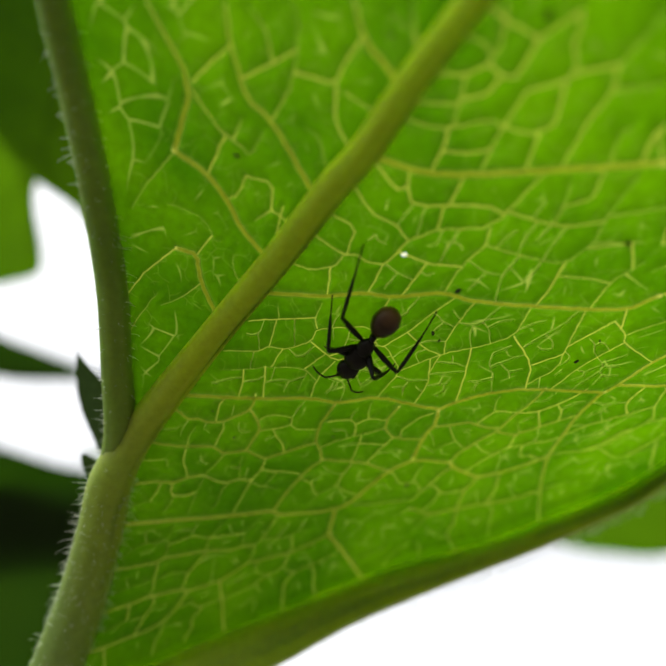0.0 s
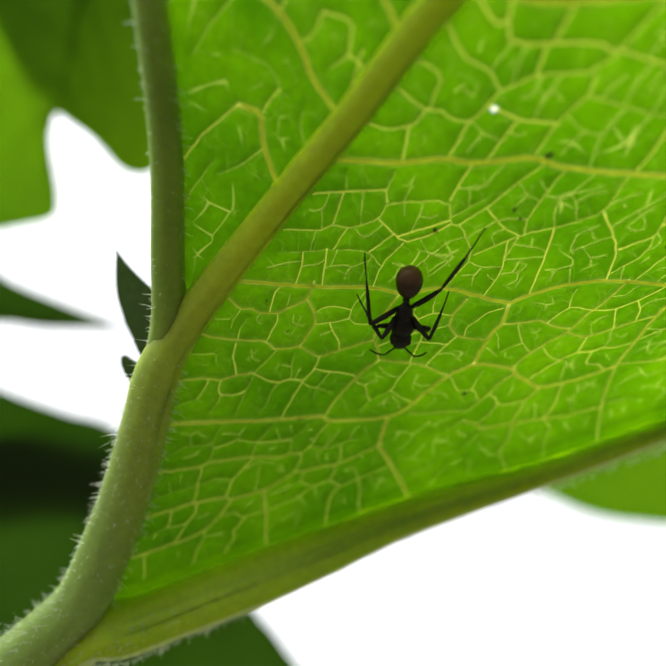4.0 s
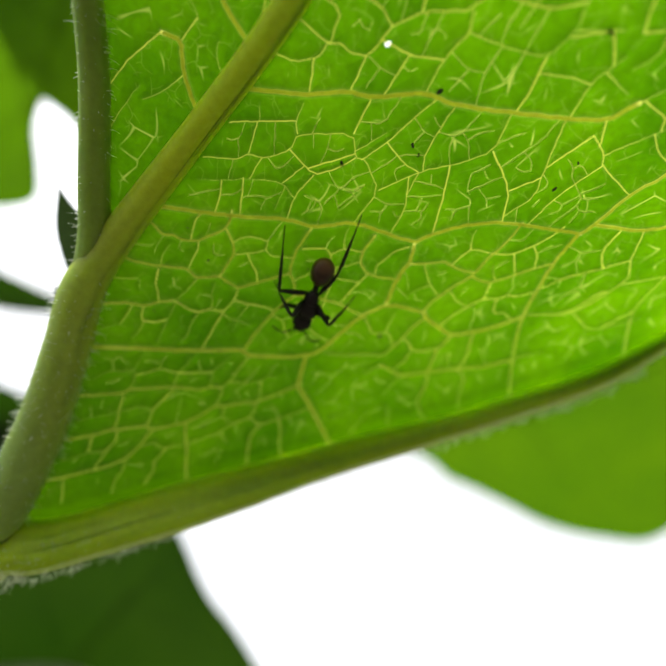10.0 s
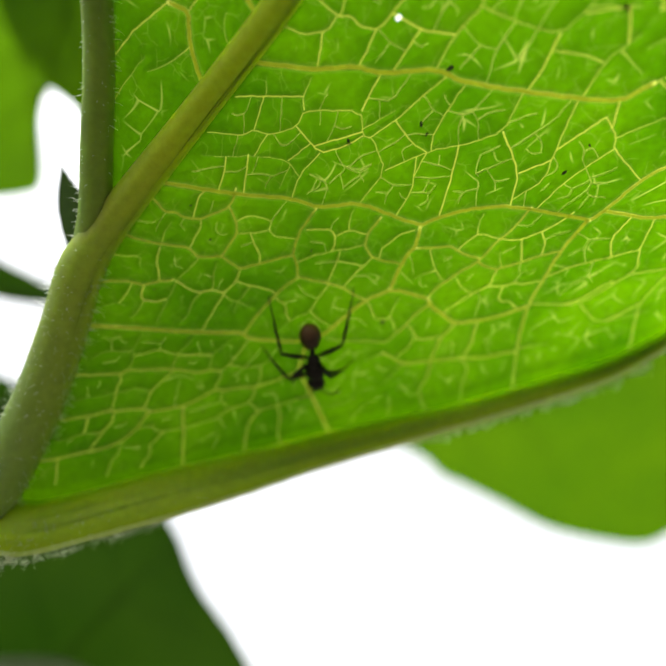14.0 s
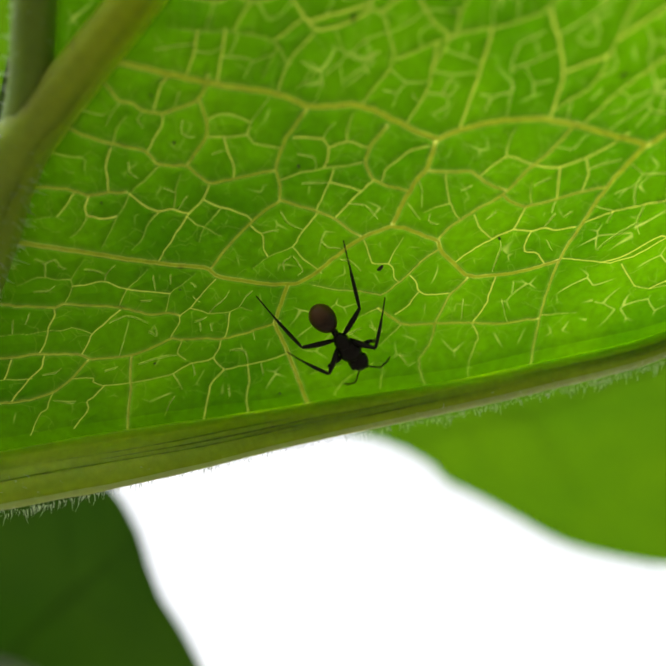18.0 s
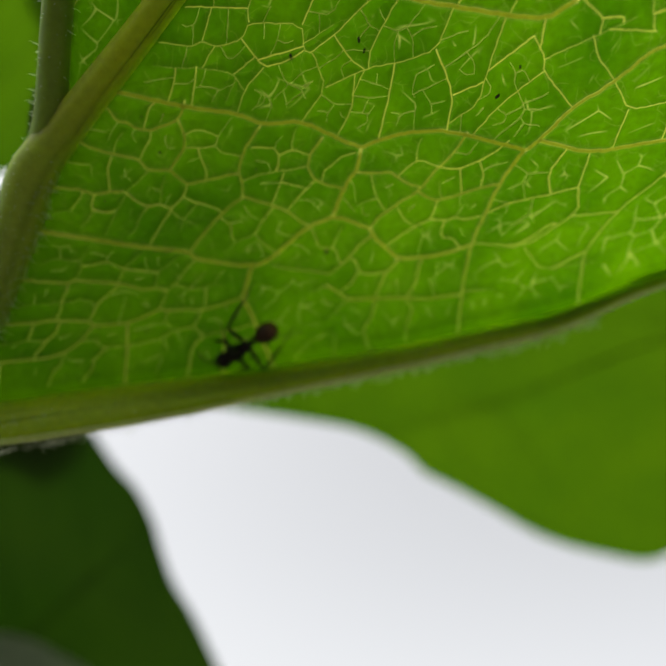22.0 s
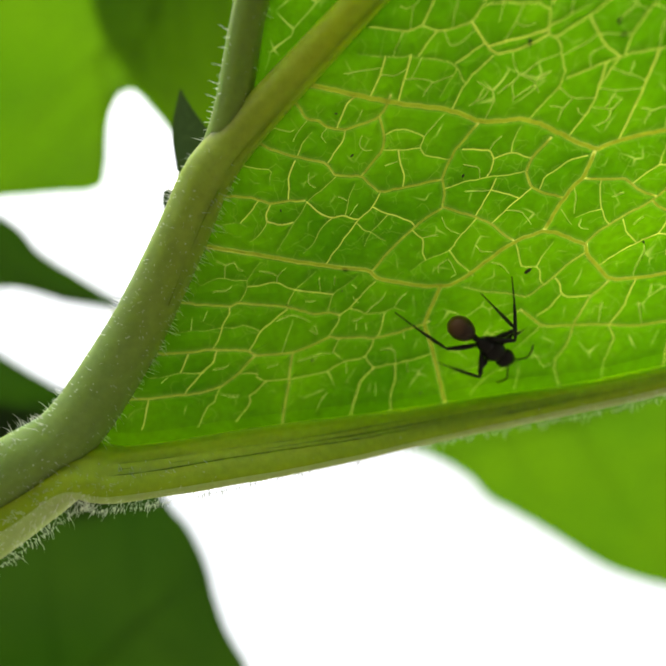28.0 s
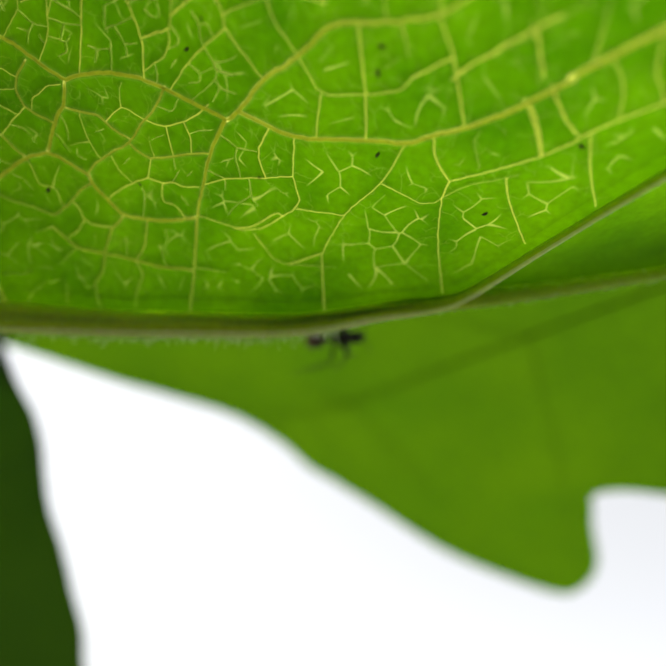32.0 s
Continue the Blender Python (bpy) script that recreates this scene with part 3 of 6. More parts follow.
vein(S, 11.8, -4.0, 12.3, -5.1, 13.9, -6.4, 15.5, -7.8, 19.2, -7.3, 21.9, -6.4, 23.9, -5.4)
vein(S, 7.3, -2.7, 7.7, -1.5, 8.1, -0.0, 8.4, 0.6, 8.9, 1.8, 9.5, 2.6, 9.8, 4.1, 9.8, 5.0)
vein(M, -1.1, 6.5, -1.9, 5.3, -2.7, 4.1, -3.1, 3.2, -3.5, 1.7, -3.6, 1.4, -3.1, 0.3, -3.1, -1.2)
vein(M, -3.1, -1.2, -1.5, -1.6, 0.1, -1.9, 2.0, -2.5, 3.3, -3.5, 4.5, -4.0)
vein(M, -9.3, -8.0, -8.3, -6.6, -7.4, -5.4, -5.7, -3.5, -4.3, -2.2, -3.1, -1.3)
vein(M, -18.3, 7.3, -17.7, 6.6, -16.9, 5.6, -15.8, 5.6, -15.1, 5.2, -14.1, 5.0, -13.2, 5.0, -12.1, 5.5, -10.1, 6.3, -9.5, 7.5, -9.3, 8.2)
vein(M, -10.1, 6.3, -9.5, 4.8, -9.5, 3.6, -10.5, 2.2, -11.3, 1.1)
vein(M, -22.5, 3.8, -21.3, 3.3, -19.9, 2.8, -18.1, 2.4, -16.4, 2.2, -14.7, 1.9, -13.7, 0.9, -11.3, 1.1, -10.4, 0.4, -9.3, -0.3, -7.2, 0.3, -5.4, 0.8, -3.6, 1.3)
vein(M, -24.3, -1.5, -22.0, -1.5, -20.9, -1.7, -19.9, -2.0, -18.8, -1.7, -16.6, -1.5)
vein(M, 5.7, 5.9, 4.8, 4.6, 4.4, 3.9, 4.1, 2.8, 4.7, 1.7, 5.1, 1.3, 6.1, 0.9, 7.2, 0.7, 8.4, 0.6)
vein(M, 0.4, -9.3, 2.7, -9.8, 4.8, -9.8, 6.1, -10.0, 7.4, -10.2, 8.8, -8.7, 9.7, -7.7, 10.4, -6.5, 11.2, -5.7, 12.1, -4.8)
vein(M, 15.5, -7.9, 14.9, -9.0, 14.2, -9.7, 13.7, -11.6, 13.3, -13.2, 13.3, -15.2, 12.8, -16.7, 12.3, -17.5, 12.5, -18.8, 13.7, -21.1, 14.4, -22.5)
vein(M, 7.1, -11.7, 8.6, -12.7, 9.8, -13.6, 11.6, -13.5, 14.5, -13.2, 16.7, -13.0, 19.9, -13.0, 22.6, -12.4, 23.9, -12.2)
vein(M, 11.7, -4.0, 12.6, -2.5, 13.6, -1.6, 14.9, -0.4, 16.6, 0.9, 17.1, 1.8, 18.2, 3.6, 19.5, 5.2, 20.4, 7.1, 20.6, 7.7)
vein(M, 16.6, 0.9, 18.0, 0.2, 19.0, 0.0, 21.4, 1.0, 23.3, 1.9, 25.4, 2.6)
vein(M, 9.7, 2.5, 11.6, 2.6, 13.3, 2.9, 14.2, 2.3, 14.9, 1.9, 16.7, 1.4)
vein(T, -13.7, 0.9, -14.8, -0.2, -16.4, -1.6, -17.0, -2.9, -18.0, -4.4, -19.0, -6.4)
vein(T, -9.3, -0.3, -9.9, -1.7, -11.2, -3.1, -12.2, -4.5, -13.4, -6.4, -14.0, -7.4)
vein(T, -13.2, 5.0, -13.3, 4.1, -14.0, 3.1, -14.6, 2.0)
vein(T, -12.3, 8.2, -13.4, 7.0, -14.0, 5.1)
vein(T, -16.4, -1.6, -15.1, -2.6, -13.8, -3.0, -12.7, -2.7, -11.2, -3.0)
vein(T, -13.8, -3.0, -15.0, -4.2, -15.2, -5.2, -16.4, -6.5)
vein(T, -9.9, -1.7, -8.7, -2.2, -7.4, -2.4, -6.0, -2.9, -5.5, -3.3)
vein(T, -11.9, 0.3, -12.3, -0.8, -12.5, -2.6)
vein(T, -11.4, -3.3, -10.5, -4.0, -9.9, -4.1, -8.7, -4.7, -8.3, -4.9)
vein(T, -8.3, -2.3, -9.1, -3.3, -9.9, -4.1, -10.3, -5.5)
vein(T, -23.2, 1.3, -21.8, 1.1, -20.0, 1.1, -20.1, -0.2)
vein(T, -17.8, 2.0, -18.3, 0.7, -18.2, -0.8, -18.2, -1.7)
vein(T, -24.7, -4.1, -22.9, -3.8, -22.2, -4.2)
vein(T, -21.1, -1.8, -22.1, -3.1, -22.7, -3.8)
vein(T, -19.9, -2.0, -20.3, -3.0, -20.2, -3.7, -18.9, -3.9, -17.6, -3.6)
vein(T, -20.2, -3.7, -20.6, -4.6, -21.7, -5.6)
vein(T, -9.5, 3.6, -8.0, 3.6, -6.1, 4.0)
vein(T, -9.5, 4.8, -8.5, 5.4, -7.6, 5.5, -6.3, 5.2, -5.8, 5.0, -6.1, 4.0, -5.4, 3.3, -4.3, 3.3, -3.0, 3.2)
vein(T, -8.0, 3.6, -7.8, 2.6, -7.2, 1.6, -7.2, 0.3)
vein(T, -2.0, 4.2, -0.5, 4.3, 0.4, 4.3, 1.0, 3.6, 0.9, 2.5, 0.6, 1.9)
vein(T, 1.0, 3.6, 2.0, 4.2, 3.1, 4.3, 3.8, 4.0, 4.4, 3.9)
vein(T, 2.4, 4.3, 2.4, 5.4, 2.8, 6.6)
vein(T, -3.1, 0.5, -1.6, 1.2, -0.7, 1.5, 0.9, 1.9, 2.4, 2.2, 4.0, 2.7)
vein(T, 5.1, 1.3, 4.1, 0.2, 3.1, -1.1, 2.0, -2.5)
vein(T, 1.5, 1.8, 1.3, 0.7, 0.7, -0.7, 0.3, -1.9)
vein(T, 1.3, 0.7, 2.9, 0.5, 4.1, 0.2)
vein(T, 9.3, 4.6, 7.8, 4.1, 6.9, 3.1, 6.0, 2.4, 5.8, 1.2)
vein(T, 0.4, -2.1, -0.4, -3.3, -0.8, -3.8, -1.3, -4.8, -1.7, -5.5)
vein(T, -1.7, -5.5, -0.8, -6.5, 0.6, -7.5, 1.2, -8.0)
vein(T, -5.3, -7.8, -4.0, -6.6, -1.7, -5.5)
vein(T, -5.7, -3.7, -5.1, -4.2, -4.5, -4.5, -4.4, -5.8, -4.0, -6.5)
vein(T, 4.8, -4.3, 5.6, -5.9, 5.9, -6.7, 6.3, -6.8, 7.5, -6.7, 8.0, -7.1, 8.3, -8.2, 8.8, -8.7)
vein(T, 7.5, -6.7, 7.9, -5.3, 8.5, -4.0)
vein(T, 9.8, -7.9, 10.5, -8.6, 10.9, -9.6, 11.6, -10.0, 12.9, -9.9, 14.2, -9.7)
vein(T, 5.1, -13.0, 6.3, -12.2, 7.1, -11.7)
vein(T, 10.9, -9.8, 10.1, -11.4, 9.0, -12.4)
vein(T, 9.8, -13.6, 9.1, -14.6, 8.1, -15.9, 7.5, -16.6)
vein(T, 8.5, -18.5, 8.6, -20.3, 8.7, -22.5)
vein(T, 5.6, -19.8, 4.1, -21.4, 3.6, -22.8)
vein(T, 0.8, -19.7, 2.6, -19.3, 4.1, -18.7)
vein(T, 17.1, -13.0, 18.2, -14.5, 17.9, -16.0, 17.6, -17.8, 18.5, -22.0)
vein(T, 11.2, 2.6, 11.5, 1.3, 12.2, -0.3, 13.0, -1.4, 13.4, -1.7)
vein(T, 12.1, -0.2, 11.1, -0.6, 10.0, -1.3)
vein(T, 14.2, 2.5, 15.0, 3.5, 15.9, 4.3, 16.7, 4.4, 18.2, 3.9)
vein(T, 15.9, 4.3, 15.8, 5.8, 16.1, 6.7)
vein(T, 18.2, 3.9, 19.6, 3.8, 20.7, 3.9, 22.5, 4.9, 24.0, 6.1, 25.0, 7.3)
vein(T, 20.7, 3.9, 21.0, 2.5, 21.4, 1.0)
vein(T, 22.5, 4.9, 23.1, 3.9, 23.3, 3.4, 23.3, 2.0)
vein(T, 18.8, 2.3, 19.0, 1.2, 19.4, 0.2)
vein(T, 18.9, -0.0, 18.7, -1.4, 18.5, -2.3)
vein(T, 18.5, -2.3, 20.2, -2.4, 21.2, -1.9, 22.5, -2.2, 24.1, -1.6)
vein(T, 18.5, -2.3, 16.5, -3.6, 14.8, -5.1, 13.8, -6.3)
vein(T, 20.2, -2.4, 20.0, -3.8, 20.3, -4.7, 21.5, -4.6, 22.6, -5.8)
vein(T, 14.5, -1.1, 15.4, -2.5, 16.8, -3.4)
vein(T, 18.3, -7.6, 18.1, -9.6, 18.2, -10.7, 17.2, -12.9)

vein(S, 53.7, 18.1, 55.9, 20.5, 57.7, 22.5, 59.4, 24.4)
vein(T, 51.8, 17.0, 50.8, 19.2, 49.5, 20.8)
vein(T, 45.5, 15.5, 47.1, 17.5, 49.6, 19.7, 51.6, 21.9, 52.7, 22.9)
vein(T, 51.3, 15.7, 53.1, 13.8, 54.5, 11.5)
vein(T, 50.2, 9.1, 48.9, 11.2, 49.1, 12.2)
vein(T, 52.7, 17.2, 54.8, 15.1, 56.4, 14.1)
vein(T, 55.5, 20.2, 57.4, 18.6, 58.5, 16.2)

# finer veinlets, u, v pairs
FINE = []


def fine_vein(*uv):
    FINE.append(list(zip(uv[::2], uv[1::2])))


fine_vein(6.4, 28.3, 5.2, 26.5)
fine_vein(7.4, 28.3, 6.8, 25.5)
fine_vein(4.4, 28.3, 4.2, 27.8)
fine_vein(3.4, 25.5, 2.7, 25)
fine_vein(3.4, 25.5, 3.6, 25, 4.2, 24.7)
fine_vein(8.9, 26.3, 8.5, 24.7, 7.7, 24.6)
fine_vein(10.3, 26.4, 8.7, 22.9)
fine_vein(9.8, 25.1, 10.6, 24.7, 10.5, 24.3)
fine_vein(16.4, 28.8, 15.6, 27.4)
fine_vein(16.2, 27.3, 15.4, 25.7, 15.1, 24.1)
fine_vein(17.2, 27, 16.4, 25.3)
fine_vein(18.4, 26.9, 17.1, 23.6)
fine_vein(14.7, 26.3, 13.2, 24.7)
fine_vein(15.3, 24, 14.2, 21.9, 13.9, 19)
fine_vein(17.1, 23.6, 16.7, 22.2, 16, 21.4)
fine_vein(11.1, 23.5, 12.8, 22, 14.2, 21.9)
fine_vein(12.8, 22, 11.4, 20.2)
fine_vein(7.2, 22.1, 7.8, 21.7, 8.5, 22)
fine_vein(4.2, 22.8, 5.3, 21.9, 6.7, 21.3)
fine_vein(5.3, 21.9, 4.1, 20.3)
fine_vein(3.6, 17.3, 5.9, 17.1, 7.4, 19.8)
fine_vein(4.7, 17.2, 4.8, 15.5)
fine_vein(8.6, 17.9, 9.6, 16.6, 10.6, 16.2)
fine_vein(10.9, 16.7, 12.4, 16.3, 13.2, 16.7, 14.7, 18.9)
fine_vein(9.6, 16.6, 8.7, 15.4)
fine_vein(10.4, 17.9, 11.1, 17.1)
fine_vein(13.2, 16.7, 13.9, 15.7, 14.1, 14.2)
fine_vein(13.7, 16, 14.9, 16.8, 15.9, 17)
fine_vein(12.4, 16.3, 12.1, 15.2, 12.4, 13.6)
fine_vein(7.4, 14.3, 9.9, 14.5)
fine_vein(7.3, 14.4, 6.8, 13.7, 4.9, 12.5)
fine_vein(8.1, 13.5, 7.1, 12.8, 7.5, 11.8)
fine_vein(16.4, 15.9, 17.9, 16.6)
fine_vein(17.1, 13.5, 20.5, 16.3, 21.3, 18.4)
fine_vein(17.9, 16.6, 18.8, 16.9)
fine_vein(9.1, 11.9, 12.2, 11.2)
fine_vein(10.8, 12.5, 10.8, 11.5)
fine_vein(14.6, 12.7, 14.4, 11.1, 14.8, 10.6)
fine_vein(16.2, 13.8, 14.6, 12.7)
fine_vein(14.5, 10.9, 17.7, 12.7)
fine_vein(3.2, 10.6, 4.6, 11.4, 3.2, 10.3)
fine_vein(21.3, 13.1, 21.9, 12.3)
fine_vein(-9.3, 15.2, -8.7, 15, -8, 15.3, -7.3, 16.8)
fine_vein(-8.2, 15.2, -8.2, 13.5)
fine_vein(-4.4, 17, -4.7, 13.8)
fine_vein(-0.9, 16, -0.1, 17.4)
fine_vein(-0.7, 16, -0.8, 14.6)
fine_vein(0.9, 16.1, 0.6, 14.6, -0.2, 13.1)
fine_vein(0.6, 14.6, 1.5, 14.4, 2.2, 14.7)
fine_vein(-13.7, 9.6, -10.3, 10.4)
fine_vein(-8.8, 13.3, -9.5, 11.3)
fine_vein(-10.5, 9.8, -9, 9.8, -8.1, 10.5)
fine_vein(-7.7, 11.5, -6.6, 12.5)
fine_vein(-8.2, 9.6, -6.1, 9.7, -5.5, 9.5, -4, 10.3)
fine_vein(-5.7, 9.6, -6.4, 8.3)
fine_vein(-5.3, 13.6, -4.6, 12.5, -3.8, 12.7, -2.6, 13.9)
fine_vein(-6.9, 11.4, -7.6, 9.7)
fine_vein(-1.8, 9.9, 0.2, 9.1, -0.6, 6.6)
fine_vein(0.2, 9.1, 1.9, 10.7, 1.3, 11.2, 0.7, 12.5)
fine_vein(1.9, 10.7, 3.2, 11.9, 4.8, 12.7)
fine_vein(1.9, 10.7, 3.2, 10.3)
fine_vein(3.2, 10.3, 3.7, 9.5)
fine_vein(1.3, 10.1, 1.7, 8.6)
fine_vein(-0.6, 9.4, -0.9, 8.7, -2.1, 7.9)
fine_vein(-1.6, 8.2, -1, 9.6)
fine_vein(3.3, 10.1, 1.6, 8.8)
fine_vein(5.2, 10.1, 6.7, 9.2, 8.5, 9.5)
fine_vein(6.7, 9.2, 6.1, 8.4, 5.9, 7.3)
fine_vein(5, 8.5, 6.1, 8.4)
fine_vein(7.3, 8.5, 7.5, 8.1, 8.1, 8)
fine_vein(8.5, 8.7, 10.2, 8.6, 10.8, 9.5)
fine_vein(10.2, 8.6, 10.2, 7.7, 9.3, 7.1)
fine_vein(15, 9.8, 15, 8.6, 15.2, 7.3)
fine_vein(15, 9.4, 13.6, 8.9, 13.3, 7.7)
fine_vein(16.6, 10, 16.7, 9.3)
fine_vein(21.7, 10.3, 21.2, 9.4)
fine_vein(8.6, 10.3, 10.6, 10.2, 12.2, 10.6)
fine_vein(9.6, 8.6, 10.2, 10.2)
fine_vein(12.6, 9, 13.6, 8.9)
fine_vein(15.5, 11.4, 16.6, 10)
fine_vein(16.5, 10.2, 17.8, 10.6)
fine_vein(18.7, 13.6, 19.3, 13.2, 20.1, 13.3)
fine_vein(19.1, 15.1, 20, 14.2, 20.1, 13.3)
fine_vein(23.2, 14.6, 24, 13.7, 24, 12.9, 24.5, 12.2)
fine_vein(24, 13.7, 24.6, 14.1, 25.4, 13.1)
fine_vein(21.9, 12.3, 22, 11.6, 21.1, 11.1)
fine_vein(20, 12, 20.8, 10.4)
fine_vein(19.7, 9.5, 19.9, 7.6)
fine_vein(24.5, 12.2, 25.7, 10.7, 25.6, 9.6, 23.2, 7.1)
fine_vein(25.4, 11, 26.5, 11.5, 27.5, 12.3)
fine_vein(25.7, 10.5, 27.3, 10.6)
fine_vein(25.6, 9.6, 26, 9.1, 27.6, 9)
fine_vein(26, 9.1, 25.4, 7.7)
fine_vein(23, 10.4, 24.1, 9.8, 24, 9, 23, 8.7)
fine_vein(24.1, 9.8, 25.6, 10.9)
fine_vein(27.9, 3.9, 27.8, 2.8, 28.5, 0.8)
fine_vein(26.1, 4.9, 27.9, 3.9)
fine_vein(27.9, 3.9, 30, 4.2)
fine_vein(26.3, 1.9, 27.8, 2.8)
fine_vein(24.9, 0.6, 26.9, 0.3)
fine_vein(29.4, 1.1, 29.6, -1, 30.5, -2)
fine_vein(26.9, 0.3, 26.9, -1.1)
fine_vein(29.6, -1, 28.1, -2.6, 27.3, -4.1)
fine_vein(-24.1, -9.0, -24.1, -7.9, -25.0, -7.5)
fine_vein(-24.1, -7.9, -23.2, -7.6)
fine_vein(-18.9, -9.3, -18.9, -8.8, -18.0, -8.0)
fine_vein(-17.9, -16.6, -17.5, -15.2)
fine_vein(-9.5, -12.5, -8.7, -11.7, -7.9, -10.9, -7.6, -10.2)
fine_vein(-5.4, -10.2, -6.1, -10.9, -6.6, -11.8)
fine_vein(-16.2, -17.6, -14.5, -17.1, -12.5, -16.8)
fine_vein(-12.9, -21.4, -13.4, -22.1, -13.8, -23.3)
fine_vein(-23.2, -7.6, -22.8, -8.3, -22.3, -8.4)
fine_vein(-20.7, -8.4, -19.4, -8.6, -19.0, -8.8)
fine_vein(-25.2, -10.4, -23.9, -10.4, -23.3, -9.9)
fine_vein(-25.7, -12.3, -26.0, -13.2)
fine_vein(-27.1, -14.0, -27.1, -12.9)
fine_vein(-17.1, -10.8, -17.2, -10.4)
fine_vein(-18.7, -13.3, -17.0, -12.6, -15.2, -13.5)
fine_vein(-15.2, -14.3, -14.3, -14.9, -14.7, -13.9)
fine_vein(-24.8, -18.0, -23.8, -18.0, -23.2, -17.6)
fine_vein(-29.7, -18.9, -29.1, -18.4)
fine_vein(-19.3, -18.1, -18.2, -17.8)
fine_vein(-11.0, -10.8, -10.3, -11.4)
fine_vein(-10.8, -13.5, -9.7, -12.9)
fine_vein(-9.4, -13.7, -9.2, -14.4)
fine_vein(-10.3, -14.3, -10.4, -13.6)
fine_vein(-13.0, -8.8, -13.1, -9.6)
fine_vein(-14.7, -8.9, -14.4, -10.2)
fine_vein(-15.8, -11.4, -14.9, -11.3)
fine_vein(-10.7, -9.9, -11.2, -9.5)
fine_vein(-10.9, -19.2, -11.1, -17.7)
fine_vein(-4.1, -19.5, -4.4, -17.9)
fine_vein(-7.4, -21.9, -7.6, -20.6)
fine_vein(-5.1, -15.4, -5.2, -14.4)
fine_vein(-5.9, -16.8, -5.6, -18.2)
fine_vein(-7.5, -16.6, -6.1, -16.5, -5.9, -16.9)
fine_vein(-22.1, -20.9, -23.0, -20.9, -23.9, -20.5)
fine_vein(-5.8, 5.0, -5.3, 5.7, -4.2, 7.1)
fine_vein(-14.9, 5.2, -15.5, 4.3, -15.0, 3.7)
fine_vein(-1.2, 0.3, 0.3, 0.5, 1.3, 0.7)
fine_vein(3.1, -1.1, 4.6, -1.1, 5.3, -1.7, 5.9, -2.4)
fine_vein(-3.0, -2.3, -2.2, -3.5, -0.9, -3.8)
fine_vein(-4.5, -4.4, -3.1, -4.1)
fine_vein(0.9, -4.9, 1.5, -5.5, 2.7, -5.4)
fine_vein(-2.4, -8.0, -2.6, -7.2, -1.8, -6.5)
fine_vein(0.4, 4.3, 0.7, 4.9, 1.3, 5.6)
fine_vein(8.9, 1.8, 9.5, 0.7, 9.7, -0.9)
fine_vein(23.1, 3.9, 24.4, 4.6, 25.5, 5.0)
fine_vein(19.7, 5.6, 21.2, 5.4, 21.6, 6.2, 22.0, 6.9)
fine_vein(19.1, 2.0, 20.3, 2.9)
fine_vein(21.9, -0.5, 21.2, -1.9)
fine_vein(21.4, 0.8, 21.5, -0.5)
fine_vein(17.7, -3.7, 18.0, -4.6, 17.8, -7.1)
fine_vein(19.6, -10.4, 20.8, -12.7)
fine_vein(20.3, -8.2, 20.5, -9.6)
fine_vein(15.7, -10.5, 15.9, -12.7)
fine_vein(6.3, -19.5, 7.6, -18.7)
fine_vein(-16.9, 5.5, -17.8, 4.4, -18.1, 3.6)
fine_vein(-20.5, 4.8, -18.5, 4.4, -18.0, 4.6)
fine_vein(-11.8, 6.8, -12.2, 5.7)
fine_vein(-11.6, 4.6, -11.8, 3.6, -11.2, 3.3, -10.5, 3.4)
fine_vein(-16.4, 0.9, -16.4, 0.0, -15.6, -0.3)
fine_vein(-12.5, -1.3, -13.4, -1.0)
fine_vein(-11.4, -1.6, -12.1, -2.6)
fine_vein(-9.1, 2.1, -8.0, 2.6)
fine_vein(-1.7, 2.8, -0.2, 2.7, 0.0, 1.7)
fine_vein(-1.6, -6.5, -0.5, -8.0, -1.1, -8.4)
fine_vein(2.8, -6.5, 4.0, -6.8, 5.0, -7.7)
fine_vein(8.4, -0.6, 9.1, -1.4, 9.8, -2.1)
fine_vein(10.6, -1.4, 10.6, -2.3, 11.6, -2.4)
fine_vein(13.7, 1.5, 12.8, 1.0)
fine_vein(16.5, -0.7, 15.8, -1.6)
fine_vein(22.1, -3.4, 22.9, -4.3)
fine_vein(23.3, -0.1, 22.8, -0.8)
fine_vein(7.9, -14.6, 6.5, -14.0)
fine_vein(4.4, -15.0, 5.7, -14.3)
fine_vein(10.2, -17.4, 11.3, -18.7, 11.9, -18.1)


STEP = 0.058


def patch_of(a, b, reach):
    """The part of the grid within reach of the line a-b, and the distance from it there."""
    i0, i1 = (int((min(a[0], b[0]) - reach - U0) / STEP), int((max(a[0], b[0]) + reach - U0) / STEP) + 2)
    j0, j1 = (int((min(a[1], b[1]) - reach - V0) / STEP), int((max(a[1], b[1]) + reach - V0) / STEP) + 2)
    i0, j0, i1, j1 = max(i0, 0), max(j0, 0), min(i1, GU.shape[1]), min(j1, GU.shape[0])
    if i0 >= i1 or j0 >= j1:
        return None, None
    x, y = GU[j0:j1, i0:i1], GV[j0:j1, i0:i1]
    dx, dy = b[0] - a[0], b[1] - a[1]
    k = np.clip(((x - a[0]) * dx + (y - a[1]) * dy) / (dx * dx + dy * dy + 1e-9), 0, 1)
    return (slice(j0, j1), slice(i0, i1)), np.hypot(x - a[0] - k * dx, y - a[1] - k * dy)


def lower_to(grid, line, width, reach):
    """Lowers a grid to the distance from a line, less its half width."""
    for a, b in zip(line, line[1:]):
        where, d = patch_of(a, b, reach)
        if where:
            np.minimum(grid[where], d - width, out=grid[where])


U0, V0 = -38.5, -30.0
